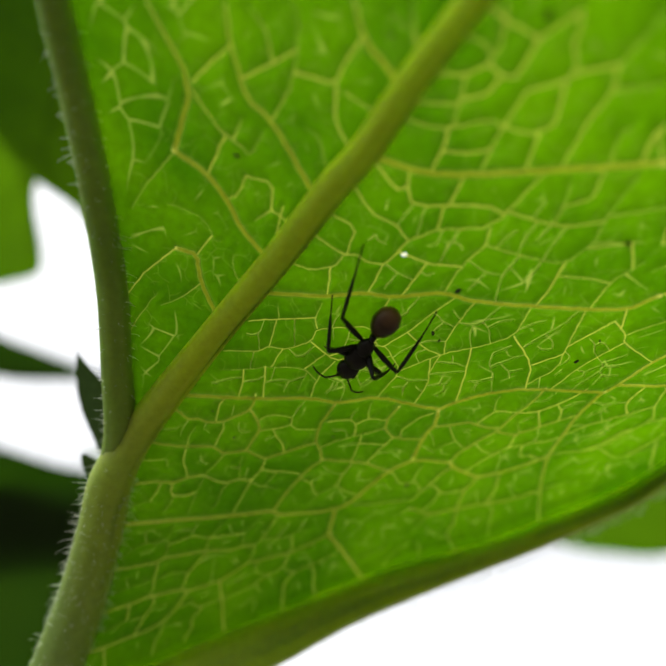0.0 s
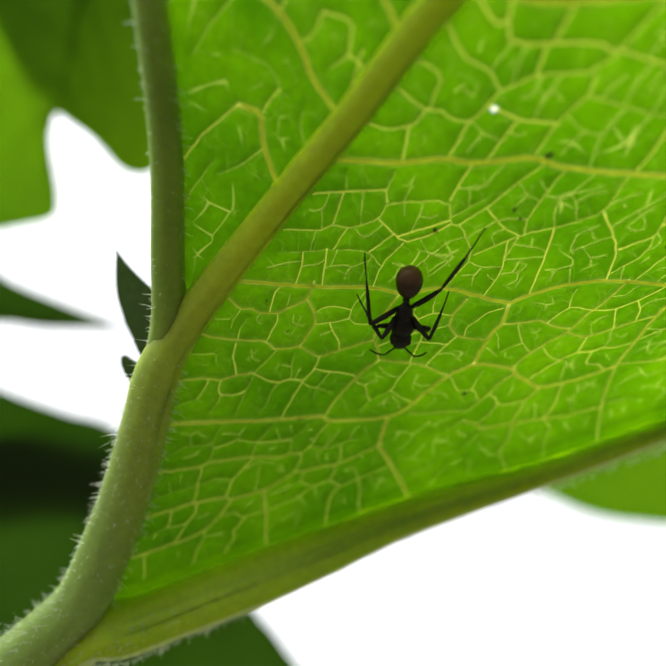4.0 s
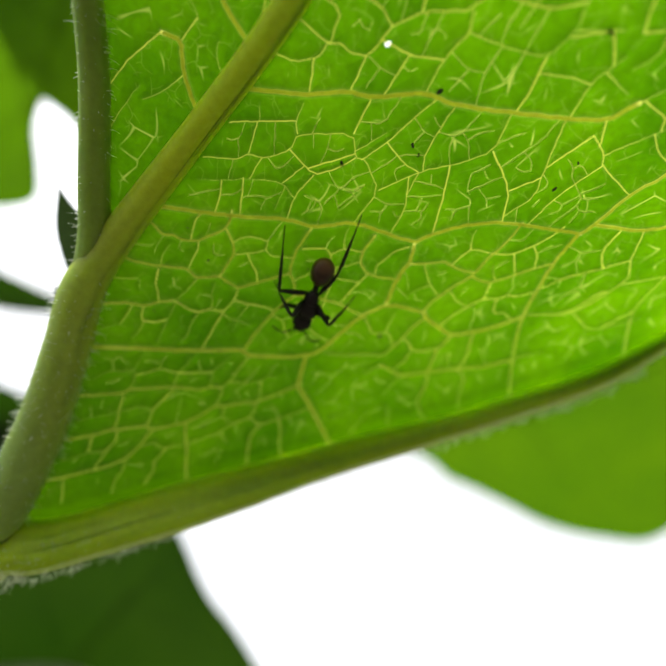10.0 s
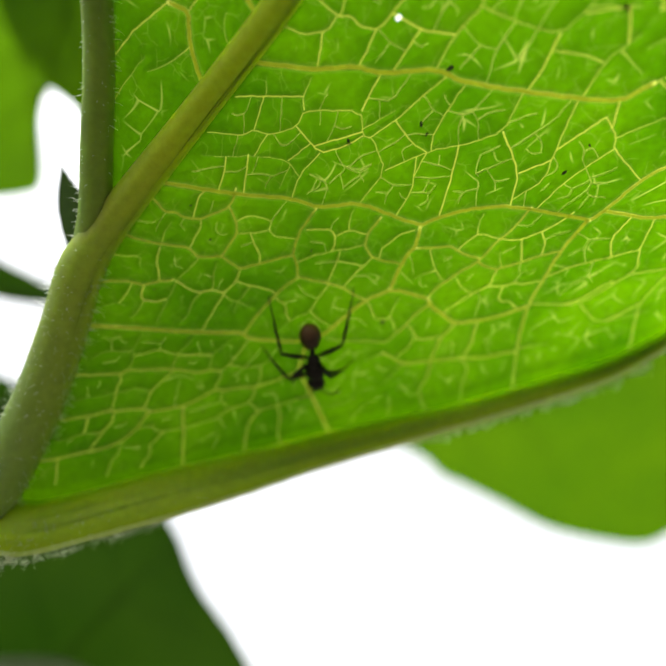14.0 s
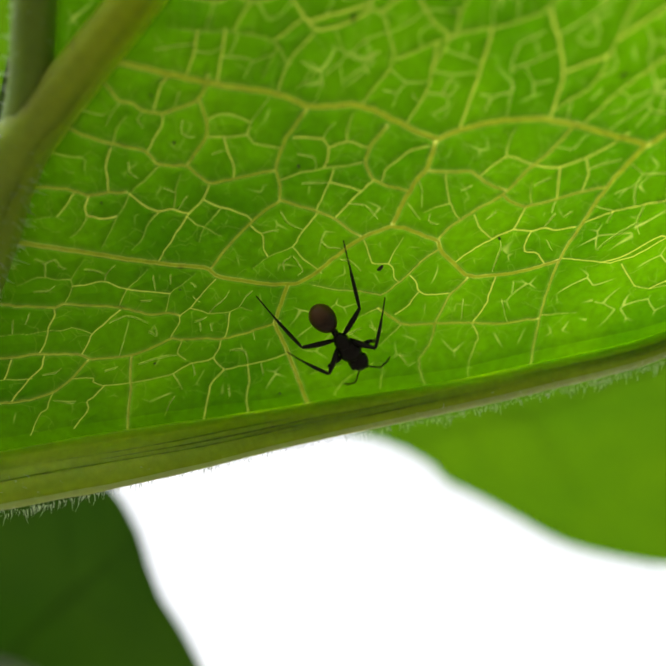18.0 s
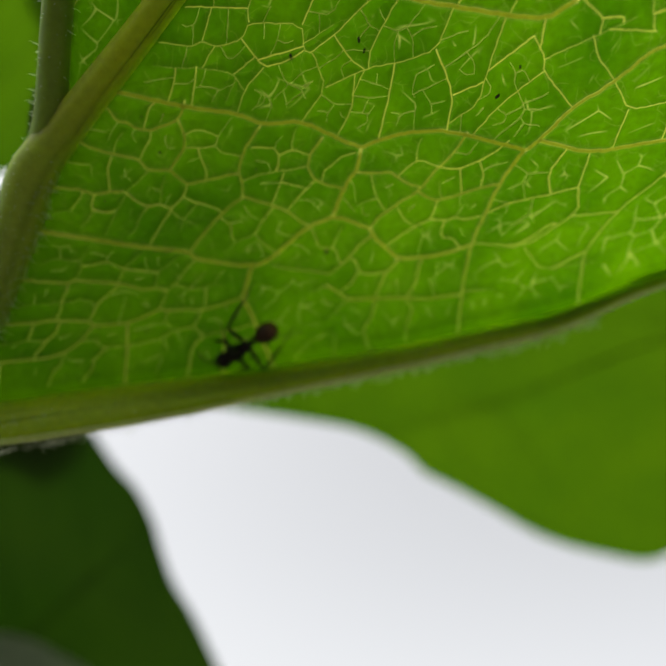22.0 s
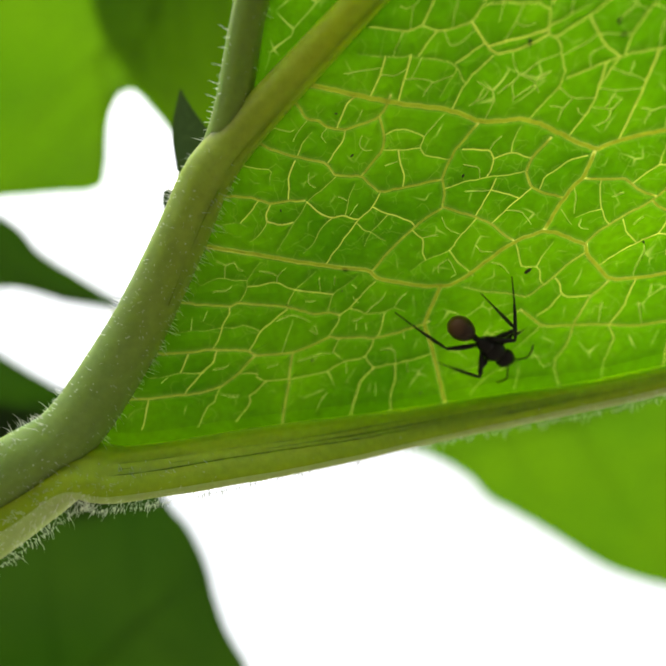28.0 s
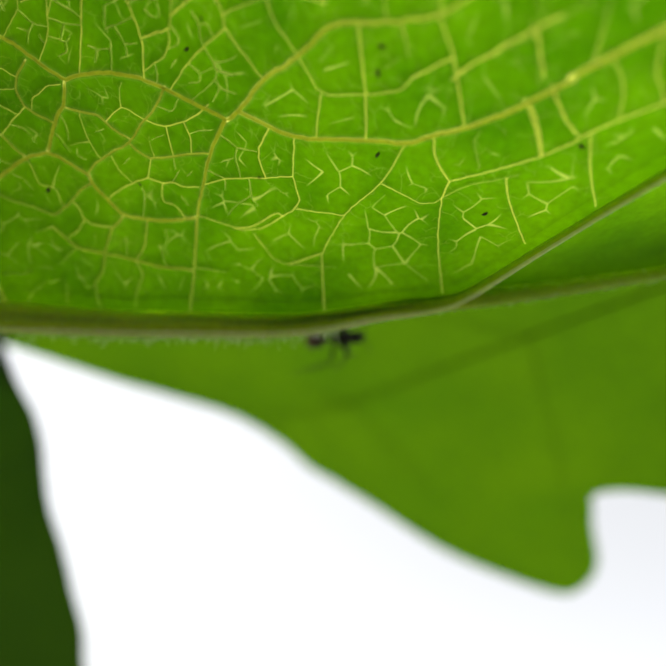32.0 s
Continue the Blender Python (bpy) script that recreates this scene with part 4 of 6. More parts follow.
GU, GV = np.meshgrid(np.arange(U0, 74, STEP), np.arange(V0, 50, STEP))
dice = random.Random(21)
# veins that reach a rib run on into it
RIB_POINTS = np.array(smooth_line(RIB_LINE, 6) + smooth_line(SIDE_LINE, 6) + smooth_line(EDGE_LINE, 6))
for width, line in VEINS:
    for end, inner in ((0, 1), (-1, -2)):
        p, q = np.array(line[end]), np.array(line[inner])
        gap = np.hypot(*(RIB_POINTS - p).T).min()
        if gap < (2.7 if width == T else 4.2):
            p = p + (p - q) / np.hypot(*(p - q)) * (0.9 if width == T else max(0.9, gap - 0.4))
            line[end] = (float(p[0]), float(p[1]))


def joined(end, line):
    """Whether a vein's end meets a rib or another vein."""
    near = RIB_POINTS - np.array(end)
    if np.hypot(near[:, 0], near[:, 1]).min() < 2.5:
        return True
    for _, other in VEINS:
        if other is line:
            continue
        for p, q in zip(other, other[1:]):
            p, q = np.array(p), np.array(q)
            k = np.clip(np.dot(end - p, q - p) / np.dot(q - p, q - p), 0, 1)
            if np.hypot(*(p + k * (q - p) - end)) < 0.6:
                return True
    return False


def within(line):
    """The part of a vein's course on the blade's side of the edge rib."""
    kept = [p for p in line if p[1] > np.interp(p[0], [q[0] for q in EDGE_LINE], [q[1] for q in EDGE_LINE]) - 0.6]
    return kept if len(kept) > 2 else line[:3]


# each vein's course, kind and half widths at its two ends; loose ends run out thin
COURSES = []
for width, line in VEINS:
    girth = width * (dice.uniform(0.72, 1.15) if width == T else 1.0)
    ends = [1.0 if joined(np.array(line[k]), line) else 0.3 for k in (0, -1)]
    if width == T and min(ends) < 1:
        girth *= 0.8
    COURSES.append((width, within(straights(line)), girth * ends[0], girth * 0.92 * ends[1]))
doubled = np.full(GU.shape, 4.0)
for width, line, g0, g1 in COURSES:
    lower_to(doubled, line, 0.0, 0.8)


def field(grid, u, v):
    i, j = int((u - U0) / STEP), int((v - V0) / STEP)
    return float(grid[j, i]) if 0 <= i < grid.shape[1] and 0 <= j < grid.shape[0] else -1.0


# finer veins, less those that would run alongside a larger one
for line in FINE:
    line = within(straights(line, 0.2))
    if sorted(field(doubled, *p) for p in line)[len(line) // 2] > 0.3:
        COURSES.append((F, line, F, F * 0.5))
fines = np.full(GU.shape, 4.0)
for width, line, g0, g1 in COURSES:
    if width == F:
        lower_to(fines, line, 0.0, 1.2)
major, stout = np.full(GU.shape, 4.0), np.full(GU.shape, 4.0)
for width, line, g0, g1 in COURSES:
    if width == F:
        continue
    n = len(line) - 1
    for k in range(n):
        lower_to(major, line[k:k + 2], g0 + (g1 - g0) * k / n, 3.0)
        if width >= M:
            lower_to(stout, line[k:k + 2], g0 + (g1 - g0) * k / n, 0.6)
ribs = np.full(GU.shape, 4.0)
for line in (RIB_LINE, SIDE_LINE, EDGE_LINE):
    lower_to(ribs, smooth_line(line, 3), 0.0, 4.0)
side = np.full(GU.shape, 4.0)
lower_to(side, smooth_line(SIDE_LINE, 3), 0.0, 4.0)


def band(d, half, soft):
    return np.clip((half + soft - d) / soft, 0, 1)


# veinlets: thin crooked threads that branch from the veins into the fields between them and end freely
walls = np.minimum(major, np.clip(ribs - 1.2, 0, 9))
tone = band(major, -0.05, 0.06)
threads = np.zeros(GU.shape)
CELL = 0.42
taken = {}


def cell_of(u, v):
    return round(u / CELL), round(v / CELL)


def thread(line, strong, weak, half, soft):
    """Draws a veinlet into the blade, fading from strong to weak along it."""
    n = max(len(line) - 1, 1)
    for k in range(n):
        where, d = patch_of(line[k], line[k + 1], half + soft)
        if where:
            np.maximum(threads[where], (strong + (weak - strong) * k / n) * band(d, half, soft), out=threads[where])


for width, line, g0, g1 in COURSES:
    if width == F:
        thread(line, 0.5, 0.3, 0.0, 0.06)
        for u, v in line:
            taken[cell_of(u, v)] = -1


def grow(u, v, heading, steps, order, tree):
    pts, own = [(u, v)], [cell_of(u, v)]
    for k in range(steps):
        heading += dice.gauss(0, 0.17) + (dice.choice((-1, 1)) * dice.uniform(0.4, 0.9) if dice.random() < 0.22 else 0)
        length = dice.uniform(0.20, 0.32)
        u, v = u + length * math.cos(heading), v + length * math.sin(heading)
        room, cell = field(walls, u, v), cell_of(u, v)
        if k > 1 and room < 0.2:
            if dice.random() < 0.35:
                pts.append((u, v))
            break
        if cell not in own[-2:] and taken.get(cell) is not None and (k > 1 or order):
            break
        taken[cell] = tree
        own.append(cell)
        pts.append((u, v))
        if order < 2 and k and dice.random() < (0.30 if order == 0 else 0.12):
            grow(u, v, heading + dice.choice((-1, 1)) * dice.uniform(0.7, 1.2), max(2, int((steps - k) * dice.uniform(0.5, 0.9))), order + 1, tree)
    if len(pts) > 2 or (order and len(pts) > 1):
        thread(pts, (0.145, 0.115, 0.095)[order], (0.05, 0.045, 0.045)[order], 0.0, (0.056, 0.052, 0.05)[order])


trees = 0
for width, line, g0, g1 in COURSES:
    gap = dice.uniform(0.3, 1.0)
    for p, q in zip(line, line[1:]):
        gap -= math.hypot(q[0] - p[0], q[1] - p[1])
        if gap < 0:
            gap = dice.uniform(0.75, 1.7)
            trees += 1
            if width < F * 1.01 or field(fines, p[0], p[1]) < 0.8 and dice.random() < 0.7:
                continue
            grow(p[0], p[1], math.atan2(q[1] - p[1], q[0] - p[0]) + dice.choice((-1, 1)) * dice.uniform(1.0, 2.1), dice.choice((4, 6, 7, 9, 11)), 0, trees)


def cells(spacing, stretch, turn, seed):
    """Distance from the borders of a net of irregular cells, and a number for each border."""
    gen = np.random.default_rng(seed)
    c, s = math.cos(radians(turn)), math.sin(radians(turn))
    wob_u = 0.25 * np.sin(GV / 0.9 + 0.4 * np.sin(GU / 1.7)) + 0.5 * np.sin(GV / 7.0)
    wob_v = 0.22 * np.sin(GU / 1.1 + 0.5 * np.sin(GV / 1.3))
    x, y = ((GU + wob_u) * c + (GV + wob_v) * s) / (spacing * stretch), (-(GU + wob_u) * s + (GV + wob_v) * c) / spacing
    x, y = x - x.min() + 2, y - y.min() + 2
    jx, jy = gen.random((int(y.max()) + 5, int(x.max()) + 5)), gen.random((int(y.max()) + 5, int(x.max()) + 5))
    ix, iy = x.astype(int), y.astype(int)
    f1, f2 = np.full(x.shape, 9.0), np.full(x.shape, 9.0)
    n1, n2 = np.zeros(x.shape, int), np.zeros(x.shape, int)
    for oy in (-1, 0, 1):
        for ox in (-1, 0, 1):
            cx, cy = ix + ox, iy + oy
            d = np.hypot((cx + 0.1 + 0.8 * jx[cy, cx] - x) * stretch, cy + 0.1 + 0.8 * jy[cy, cx] - y)
            ident = cy * 4096 + cx
            near = d < f1
            second = ~near & (d < f2)
            f2, n2 = np.where(near, f1, np.where(second, d, f2)), np.where(near, n1, np.where(second, ident, n2))
            f1, n1 = np.where(near, d, f1), np.where(near, ident, n1)
    key = (np.minimum(n1, n2) * 73856093 ^ np.maximum(n1, n2) * 19349663) % 1000 / 1000.0
    return (f2 - f1) * 0.5 * spacing, key


# where the main veins lie far apart a net of thinner ones fills the field
net, key = cells(2.1, 1.5, 58, 3)
far_field = np.clip((walls - 0.9) / 0.8, 0, 1)
tone = np.maximum.reduce([tone, threads, 0.09 * band(stout, -0.05, 0.45) ** 2, 0.05 * band(major, -0.05, 0.3) ** 2, (0.22 + 0.10 * (key > 0.6)) * far_field * (key > 0.15) * band(net, 0.02, 0.08)])
bulge = 0.34 * (1 - np.exp(-np.clip(walls, 0, 9) / 0.6)) - 0.010 * threads
GW = surf(GU, GV) - bulge
edge = np.array(smooth_line(EDGE_LINE, 6))
rib = np.array(smooth_line(RIB_LINE, 6))
inside = (GV > np.interp(GU, edge[:, 0], edge[:, 1]) - 1.6) & (GU > np.interp(GV, rib[:, 1], rib[:, 0])) & (side > 0.8)
ragged = np.hypot(GU - HOLE[0], (GV - HOLE[1]) * 1.2) + 0.08 * np.sin(7 * np.arctan2(GV - HOLE[1], GU - HOLE[0]))
inside &= ragged > 0.20
far = ((GU - 14) / 58.0) ** 2 + ((GV - 8) / 50.0) ** 2 + 0.012 * np.sin(np.arctan2(GV, GU) * 38)
inside &= (far < 1) | (GU < 5)
near = inside & (GV < 50 - 0.45 * np.clip(GU - 15, 0, 99)) & (GU < 67)


def sheet(keep, label, step=1):
    """A piece of the blade where keep holds, on every step-th point of the grid."""
    keep, u, v, w, shade = (grid[::step, ::step] for grid in (keep, GU, GV, GW, tone))
    quad = keep[:-1, :-1] & keep[1:, :-1] & keep[:-1, 1:] & keep[1:, 1:]
    number = np.arange(u.size).reshape(u.shape)
    q = np.stack([number[:-1, :-1][quad], number[:-1, 1:][quad], number[1:, 1:][quad], number[1:, :-1][quad]], 1)
    used, q = np.unique(q, return_inverse=True)
    q = q.reshape(-1, 4)
    co = np.stack([u.ravel()[used], v.ravel()[used], w.ravel()[used]], 1) * MM
    me = bpy.data.meshes.new("lamina")
    me.vertices.add(len(co))
    me.vertices.foreach_set("co", co.astype(np.float32).ravel())
    me.loops.add(q.size)
    me.loops.foreach_set("vertex_index", q.astype(np.int32).ravel())
    me.polygons.add(len(q))
    me.polygons.foreach_set("loop_start", np.arange(0, q.size, 4, dtype=np.int32))
    me.update(calc_edges=True)
    attr = me.attributes.new("vein_tone", "FLOAT", "POINT")
    attr.data.foreach_set("value", shade.ravel()[used].astype(np.float32))
    part_mesh("lamina", me, BLADE, leaf, label)


sheet(near, "bright green translucent blade with a puckered net of veinlets")
sheet(inside & ~near, "outer part of the blade", 5)


def half_round(line, r0, r1):
    """A vein standing out below the blade: an open half-round bar, thinner at its ends."""
    bm, rings, fr = bmesh.new(), [], frames_along(line)
    down = Vector((0, 0, 1))
    for i, (p, t, _, _) in enumerate(fr):
        k = i / max(len(fr) - 1, 1)
        r = (r0 + (r1 - r0) * k) * (1 + 0.18 * noise.noise(p * 300)) * (0.6 if i in (0, len(fr) - 1) else 1)
        a = t.cross(down).normalized()
        rings.append([bm.verts.new(p + a * math.cos(g) * r + down * (math.sin(g) * r * 0.35 - 0.03 * MM)) for g in (0, 0.6, 1.2, 1.94, 2.54, math.pi)])
    for q, r in zip(rings, rings[1:]):
        for s in range(5):
            bm.faces.new((q[s], q[s + 1], r[s + 1], r[s]))
    return bm


for width, line, g0, g1 in COURSES:
    part("veinlet" if width == F else "vein", half_round([L(u, v, float(surf(u, v))) for u, v in line], g0 * MM, g1 * MM), VEIN if width <= T else LIMB, leaf)

rnd = random.Random(4)


def rib_part(name, line, radii, count, label, ridges, depth, hairy=1.0, mat=None):
    ob = part(name, tube(line, [r * MM for r in radii], 24, ridges, depth), mat or RIB, leaf, label)
    cut = max(2, int(len(line) * hairy))
    part_mesh("hairs", hairs(line[:cut], [np.interp(x, range(len(radii)), radii) * MM for x in np.linspace(0, (len(radii) - 1) * hairy, 9)], count, rnd), HAIR, ob, "short stiff white hairs", False)["kind"] = "stuff"
    return ob


def crease(parent, line, radii, offset, count=1):
    """Thin dark strands along a rib's flank that stand in for the shade in its folds."""
    fr = frames_along(line)
    for c in range(count):
        pts = []
        for i, (p, t, _, _) in enumerate(fr[2:-2]):
            x = (i + 2) / (len(fr) - 1) * (len(radii) - 1)
            k = min(int(x), len(radii) - 2)
            r = (radii[k] + (radii[k + 1] - radii[k]) * (x - k)) * MM
            across = t.cross(Vector((0, 0, 1))).normalized()
            g = offset + 0.15 * c + 0.12 * noise.noise(p * 110 + Vector((c, 0, 0)))
            pts.append(p + (across * math.sin(g) + across.cross(t) * math.cos(g)) * r * 0.985)
        part("crease", tube(pts, [(0.015 + 0.045 * ((k * 7 + c * 3) % 5) / 4) * MM for k in range(16)], 6), CREASE_SHADE, parent, "thin dark strand for the shade in a crease")


def line_3d(points, steps=6):
    return [L(*p) for p in smooth_line(points, steps)]


# the stalk runs on as the midrib; the upright rib branches off it
STALK = [(-190, -40, 690), (-172, -48, 400), (-130, -62, 190), (-95, -56, 96), (-70, -40, 50), (-51.3, -26.8, 27.4), (-44.4, -24.6, 23.4), (-40.4, -23.0, 20.6), (-36.6, -20.8, 17.6)]
MID_LINE = STALK + [(u, v, float(surf(u, v)) + 1.2) for u, v in RIB_LINE[2:6]] + [(u, v, float(surf(u, v)) + 0.4) for u, v in [(-21.9, 5.3)] + SIDE_LINE[3:]]
MID_RADII = (5.0, 4.6, 4.2, 3.8, 3.3, 3.2, 3.1, 3.0, 2.95, 2.8, 2.6, 2.45, 2.3, 1.85, 1.5, 1.4, 1.35, 1.3, 1.2, 1.1, 1.0)
MIDRIB = line_3d(MID_LINE)
midrib = rib_part("midrib", MIDRIB, MID_RADII, 1500, "thick hairy dull green stalk and yellowish midrib", 9, 0.025, 0.62)
part_mesh("hairs", hairs(MIDRIB[24:72], [r * MM for r in MID_RADII[4:12]], 800, rnd, (0.8, 1.9)), HAIR, midrib, "longer soft white hairs", False)["kind"] = "stuff"
BRANCH_RADII = (1.0, 1.7, 1.65, 1.5, 1.4, 1.35, 1.3, 1.2)
BRANCH = line_3d([(u, v, float(surf(u, v)) + 0.45) for u, v in [(-26.2, -1.5)] + RIB_LINE[5:]])
branch = rib_part("side_rib", BRANCH, BRANCH_RADII, 620, "upright hairy green side rib", 8, 0.03, 1.0, STEM)
crease(midrib, MIDRIB[58:118], [np.interp(x, range(21), MID_RADII) for x in np.linspace(9.7, 19.6, 20)], 0.60, 3)


def flange(points, ridges=13, depth=0.045, sides=28):
    """The raised rib along the leaf's edge: deep towards the ground, narrow across, grooved lengthwise."""
    pts = smooth_line(points, 6)
    bm, rings = bmesh.new(), []
    for i, p in enumerate(pts):
        t = Vector(pts[min(i + 1, len(pts) - 1)][:3]) - Vector(pts[max(i - 1, 0)][:3])
        t = Vector((t.x, t.y, 0)).normalized()
        across = Vector((t.y, -t.x, 0))
        ring = []
        for s in range(sides):
            g = 2 * math.pi * s / sides
            k = 1 + depth * math.cos(ridges * g) + 0.03 * noise.noise(Vector((p[0] * 0.4, s * 0.9, 0)))
            ring.append(bm.verts.new((Vector(p[:3]) + across * math.cos(g) * p[4] * k + Vector((0, 0, 1)) * math.sin(g) * p[3] * k) * MM))
        rings.append(ring)
    for q, r in zip(rings, rings[1:]):
        for s in range(sides):
            f = bm.faces.new((q[s], q[(s + 1) % sides], r[(s + 1) % sides], r[s]))
            # the downy flank away from the blade is paler
            f.material_index = 1 if s < sides * 0.27 or s > sides * 0.8 else 0
    bm.faces.new(rings[0][::-1])
    bm.faces.new(rings[-1])
    return bm, [Vector(p[:3]) * MM for p in pts]


HEIGHTS = (3.1, 3.3, 3.4, 3.5, 3.5, 3.1, 2.6, 1.8, 1.6, 1.4, 1.2, 1.0, 0.7, 0.5, 0.45, 0.4)
LIFTS = (3.1, 3.3, 3.4, 3.5, 3.5, 3.1, 2.4, 1.5, 1.2, 1.1, 1.0, 0.9, 0.6, 0.5, 0.45, 0.4)
DROPS = (0.6, 0.5, 0.5, 0.6, 0.6, 0.8, 1.0, 1.2, 1.5, 1.4, 1.2, 1.1, 1.0, 0.9, 0.8, 0.8)
HALVES = (2.0, 1.9, 1.8, 1.8, 1.7, 1.6, 1.5, 1.5, 1.5, 1.3, 1.0, 0.8, 0.6, 0.45, 0.4, 0.4)
EDGE_PTS = [(-95, -66, 100, 3.0, 3.0), (-70, -46, 53, 3.0, 3.0), (-53.3, -32.8, 33.0, 2.9, 2.9), (-46.1, -29.5, 28.0, 2.9, 2.8), (-41.6, -27.6, 24.6, 2.9, 2.6), (-38.4, -26.0, 21.8, 3.0, 2.3)]
EDGE_PTS += [(u, v - d, float(surf(u, v)) + e, h, t) for (u, v), h, d, e, t in zip(EDGE_LINE, HEIGHTS, DROPS, LIFTS, HALVES)]
bm, EDGE_AXIS = flange(EDGE_PTS)
edge_rib = part("edge_rib", bm, EDGE, leaf, "ribbed hairy vein along the lower edge")
edge_rib.data.materials.append(FLANK)
LOWER = [p + Vector((0, -0.5, 1)) * 1.4 * MM for p in EDGE_AXIS[6:94]]
FUZZ = [r * MM for r in (2.4, 2.3, 2.2, 2.1, 2.0, 1.7, 1.2, 0.8, 0.5, 0.3)]
for count, length in ((3000, (0.4, 0.9)), (1300, (0.8, 1.7))):
    part_mesh("hairs", hairs(LOWER, FUZZ, count, rnd, length, 0.8), HAIR, edge_rib, "short stiff white hairs", False)["kind"] = "stuff"
# dark strands for the shade in the edge rib's grooves
for c in range(4):
    pts = []
    for i, p in enumerate(smooth_line(EDGE_PTS, 6)[24 + 7 * c:106]):
        g = 0.12 + 0.20 * c + 0.10 * noise.noise(Vector((p[0] * 0.09, c * 3.7, 0)))
        pts.append(Vector((p[0], p[1] + math.cos(g) * p[4] * 0.97, p[2] + math.sin(g) * p[3] * 0.97)) * MM)
    part("crease", tube(pts, [0.02 * MM, 0.08 * MM, 0.04 * MM, 0.11 * MM, 0.05 * MM, 0.09 * MM, 0.02 * MM], 6), CREASE_SHADE, edge_rib, "thin dark strand for the shade in a crease")

# the other half of the blade, folded back behind the midrib
gv, gs = np.meshgrid(np.arange(8.0, 58, 0.5), np.arange(0, 5, 0.5))
gu = np.interp(gv, rib[:, 1], rib[:, 0]) - gs * 0.75 * np.clip((gv - 8) / 16, 0.05, 1)
gw = surf(gu, gv) - gs * 1.15 * np.clip((gv - 8) / 16, 0.05, 1) - 0.25 * np.sin(gv * 1.3 + gs)
num = np.arange(gu.size).reshape(gu.shape)
faces = np.stack([num[:-1, :-1], num[:-1, 1:], num[1:, 1:], num[1:, :-1]], -1).reshape(-1, 4)
me = bpy.data.meshes.new("folded_half")
me.from_pydata((np.stack([gu, gv, gw], -1).reshape(-1, 3) * MM).tolist(), [], faces.tolist())
part_mesh("folded_half", me, BLADE, leaf, "darker half of the blade folded back")


# the margin beyond the last vein, bent away from the ground
rim = np.array(smooth_line(EDGE_LINE[10:], 8))
gi, gk = np.meshgrid(np.arange(len(rim)), np.linspace(0, 1, 12))
far_u, far_v = 46.0 + 45.0 * np.linspace(0, 1, len(rim)), -12.0 + 11.0 * np.linspace(0, 1, len(rim)) ** 1.2
far_w = -5.0 - 24.0 * np.linspace(0, 1, len(rim))
gu = rim[gi, 0] * (1 - gk) + far_u[gi] * gk
gv = rim[gi, 1] * (1 - gk) + far_v[gi] * gk
gw = (surf(rim[:, 0], rim[:, 1])[gi] - 0.4) * (1 - gk) + far_w[gi] * gk - 1.2 * np.sin(np.pi * gk)
num = np.arange(gu.size).reshape(gu.shape)
faces = np.stack([num[:-1, :-1], num[:-1, 1:], num[1:, 1:], num[1:, :-1]], -1).reshape(-1, 4)
me = bpy.data.meshes.new("folded_margin")
me.from_pydata((np.stack([gu, gv, gw], -1).reshape(-1, 3) * MM).tolist(), [], faces.tolist())
part_mesh("folded_margin", me, BLADE, leaf, "smooth green margin bent back")
outer = [L(u, v, w + 0.6) for u, v, w in zip(far_u[3:], far_v[3:], far_w[3:])]
margin_rib = part("margin_rib", tube(outer, [r * MM for r in (1.0, 1.1, 1.0, 0.9, 0.8, 0.7)], 16, 7, 0.03), EDGE, leaf, "hairy vein along the bent margin")
part_mesh("hairs", hairs(outer, [1.0 * MM, 0.7 * MM], 420, rnd), HAIR, margin_rib, "short stiff white hairs", False)["kind"] = "stuff"


# ---- specks of dirt on the blade ----
def speck(u, v, length, turn):
    bm = bmesh.new()
    bmesh.ops.create_icosphere(bm, subdivisions=2, radius=1)
    for p in bm.verts:
        k = 1 + 0.3 * noise.noise(p.co * 1.7 + Vector((u, v, 0)))
        p.co = Vector((p.co.x * length * k, p.co.y * length * 0.5 * k, p.co.z * length * 0.35 * k)) * MM
    ob = part("dirt_speck", bm, SPECK)
    ob.matrix_world = LEAF @ Matrix.Translation(L(u, v, float(surf(u, v)) - 0.15)) @ pose(0, 0, 0, 0, 0, turn)
    return tagged(ob, "small black speck stuck to the leaf", "speck", "specks on the leaf")


for i, (u, v, size) in enumerate(((-12.1, -8.0, 0.30), (6.8, -7.3, 0.42), (-17.7, -11.7, 0.22), (-14.2, 6.3, 0.16), (-12.4, 2.8, 0.22), (2.0, 13.3, 0.3), (-13.7, -23.5, 0.3), (-14.7, -17.6, 0.2),
                                  (-18.9, -2.6, 0.17), (-7.7, 32.0, 0.32), (10.6, 20.2, 0.36), (14.2, 41.6, 0.4), (23.2, 25.4, 0.36), (4.7, 40.5, 0.26), (9.3, 14.4, 0.22), (0.8, 2.3, 0.2), (-12.2, -10.2, 0.15),
                                  (-1.6, 1.8, 0.2), (17.5, -3.4, 0.22), (-2.3, -22.1, 0.22), (41.3, 7.5, 0.3), (39.8, 14.4, 0.36), (39.6, 16.4, 0.3), (22.8, 11.5, 0.3), (24.2, 14.3, 0.2), (30.4, 1.6, 0.2),
                                  (52.5, 4.3, 0.3), (8.7, 15.3, 0.28), (57.1, 13.3, 0.35))):
    speck(u, v, size, 57 * i % 180)


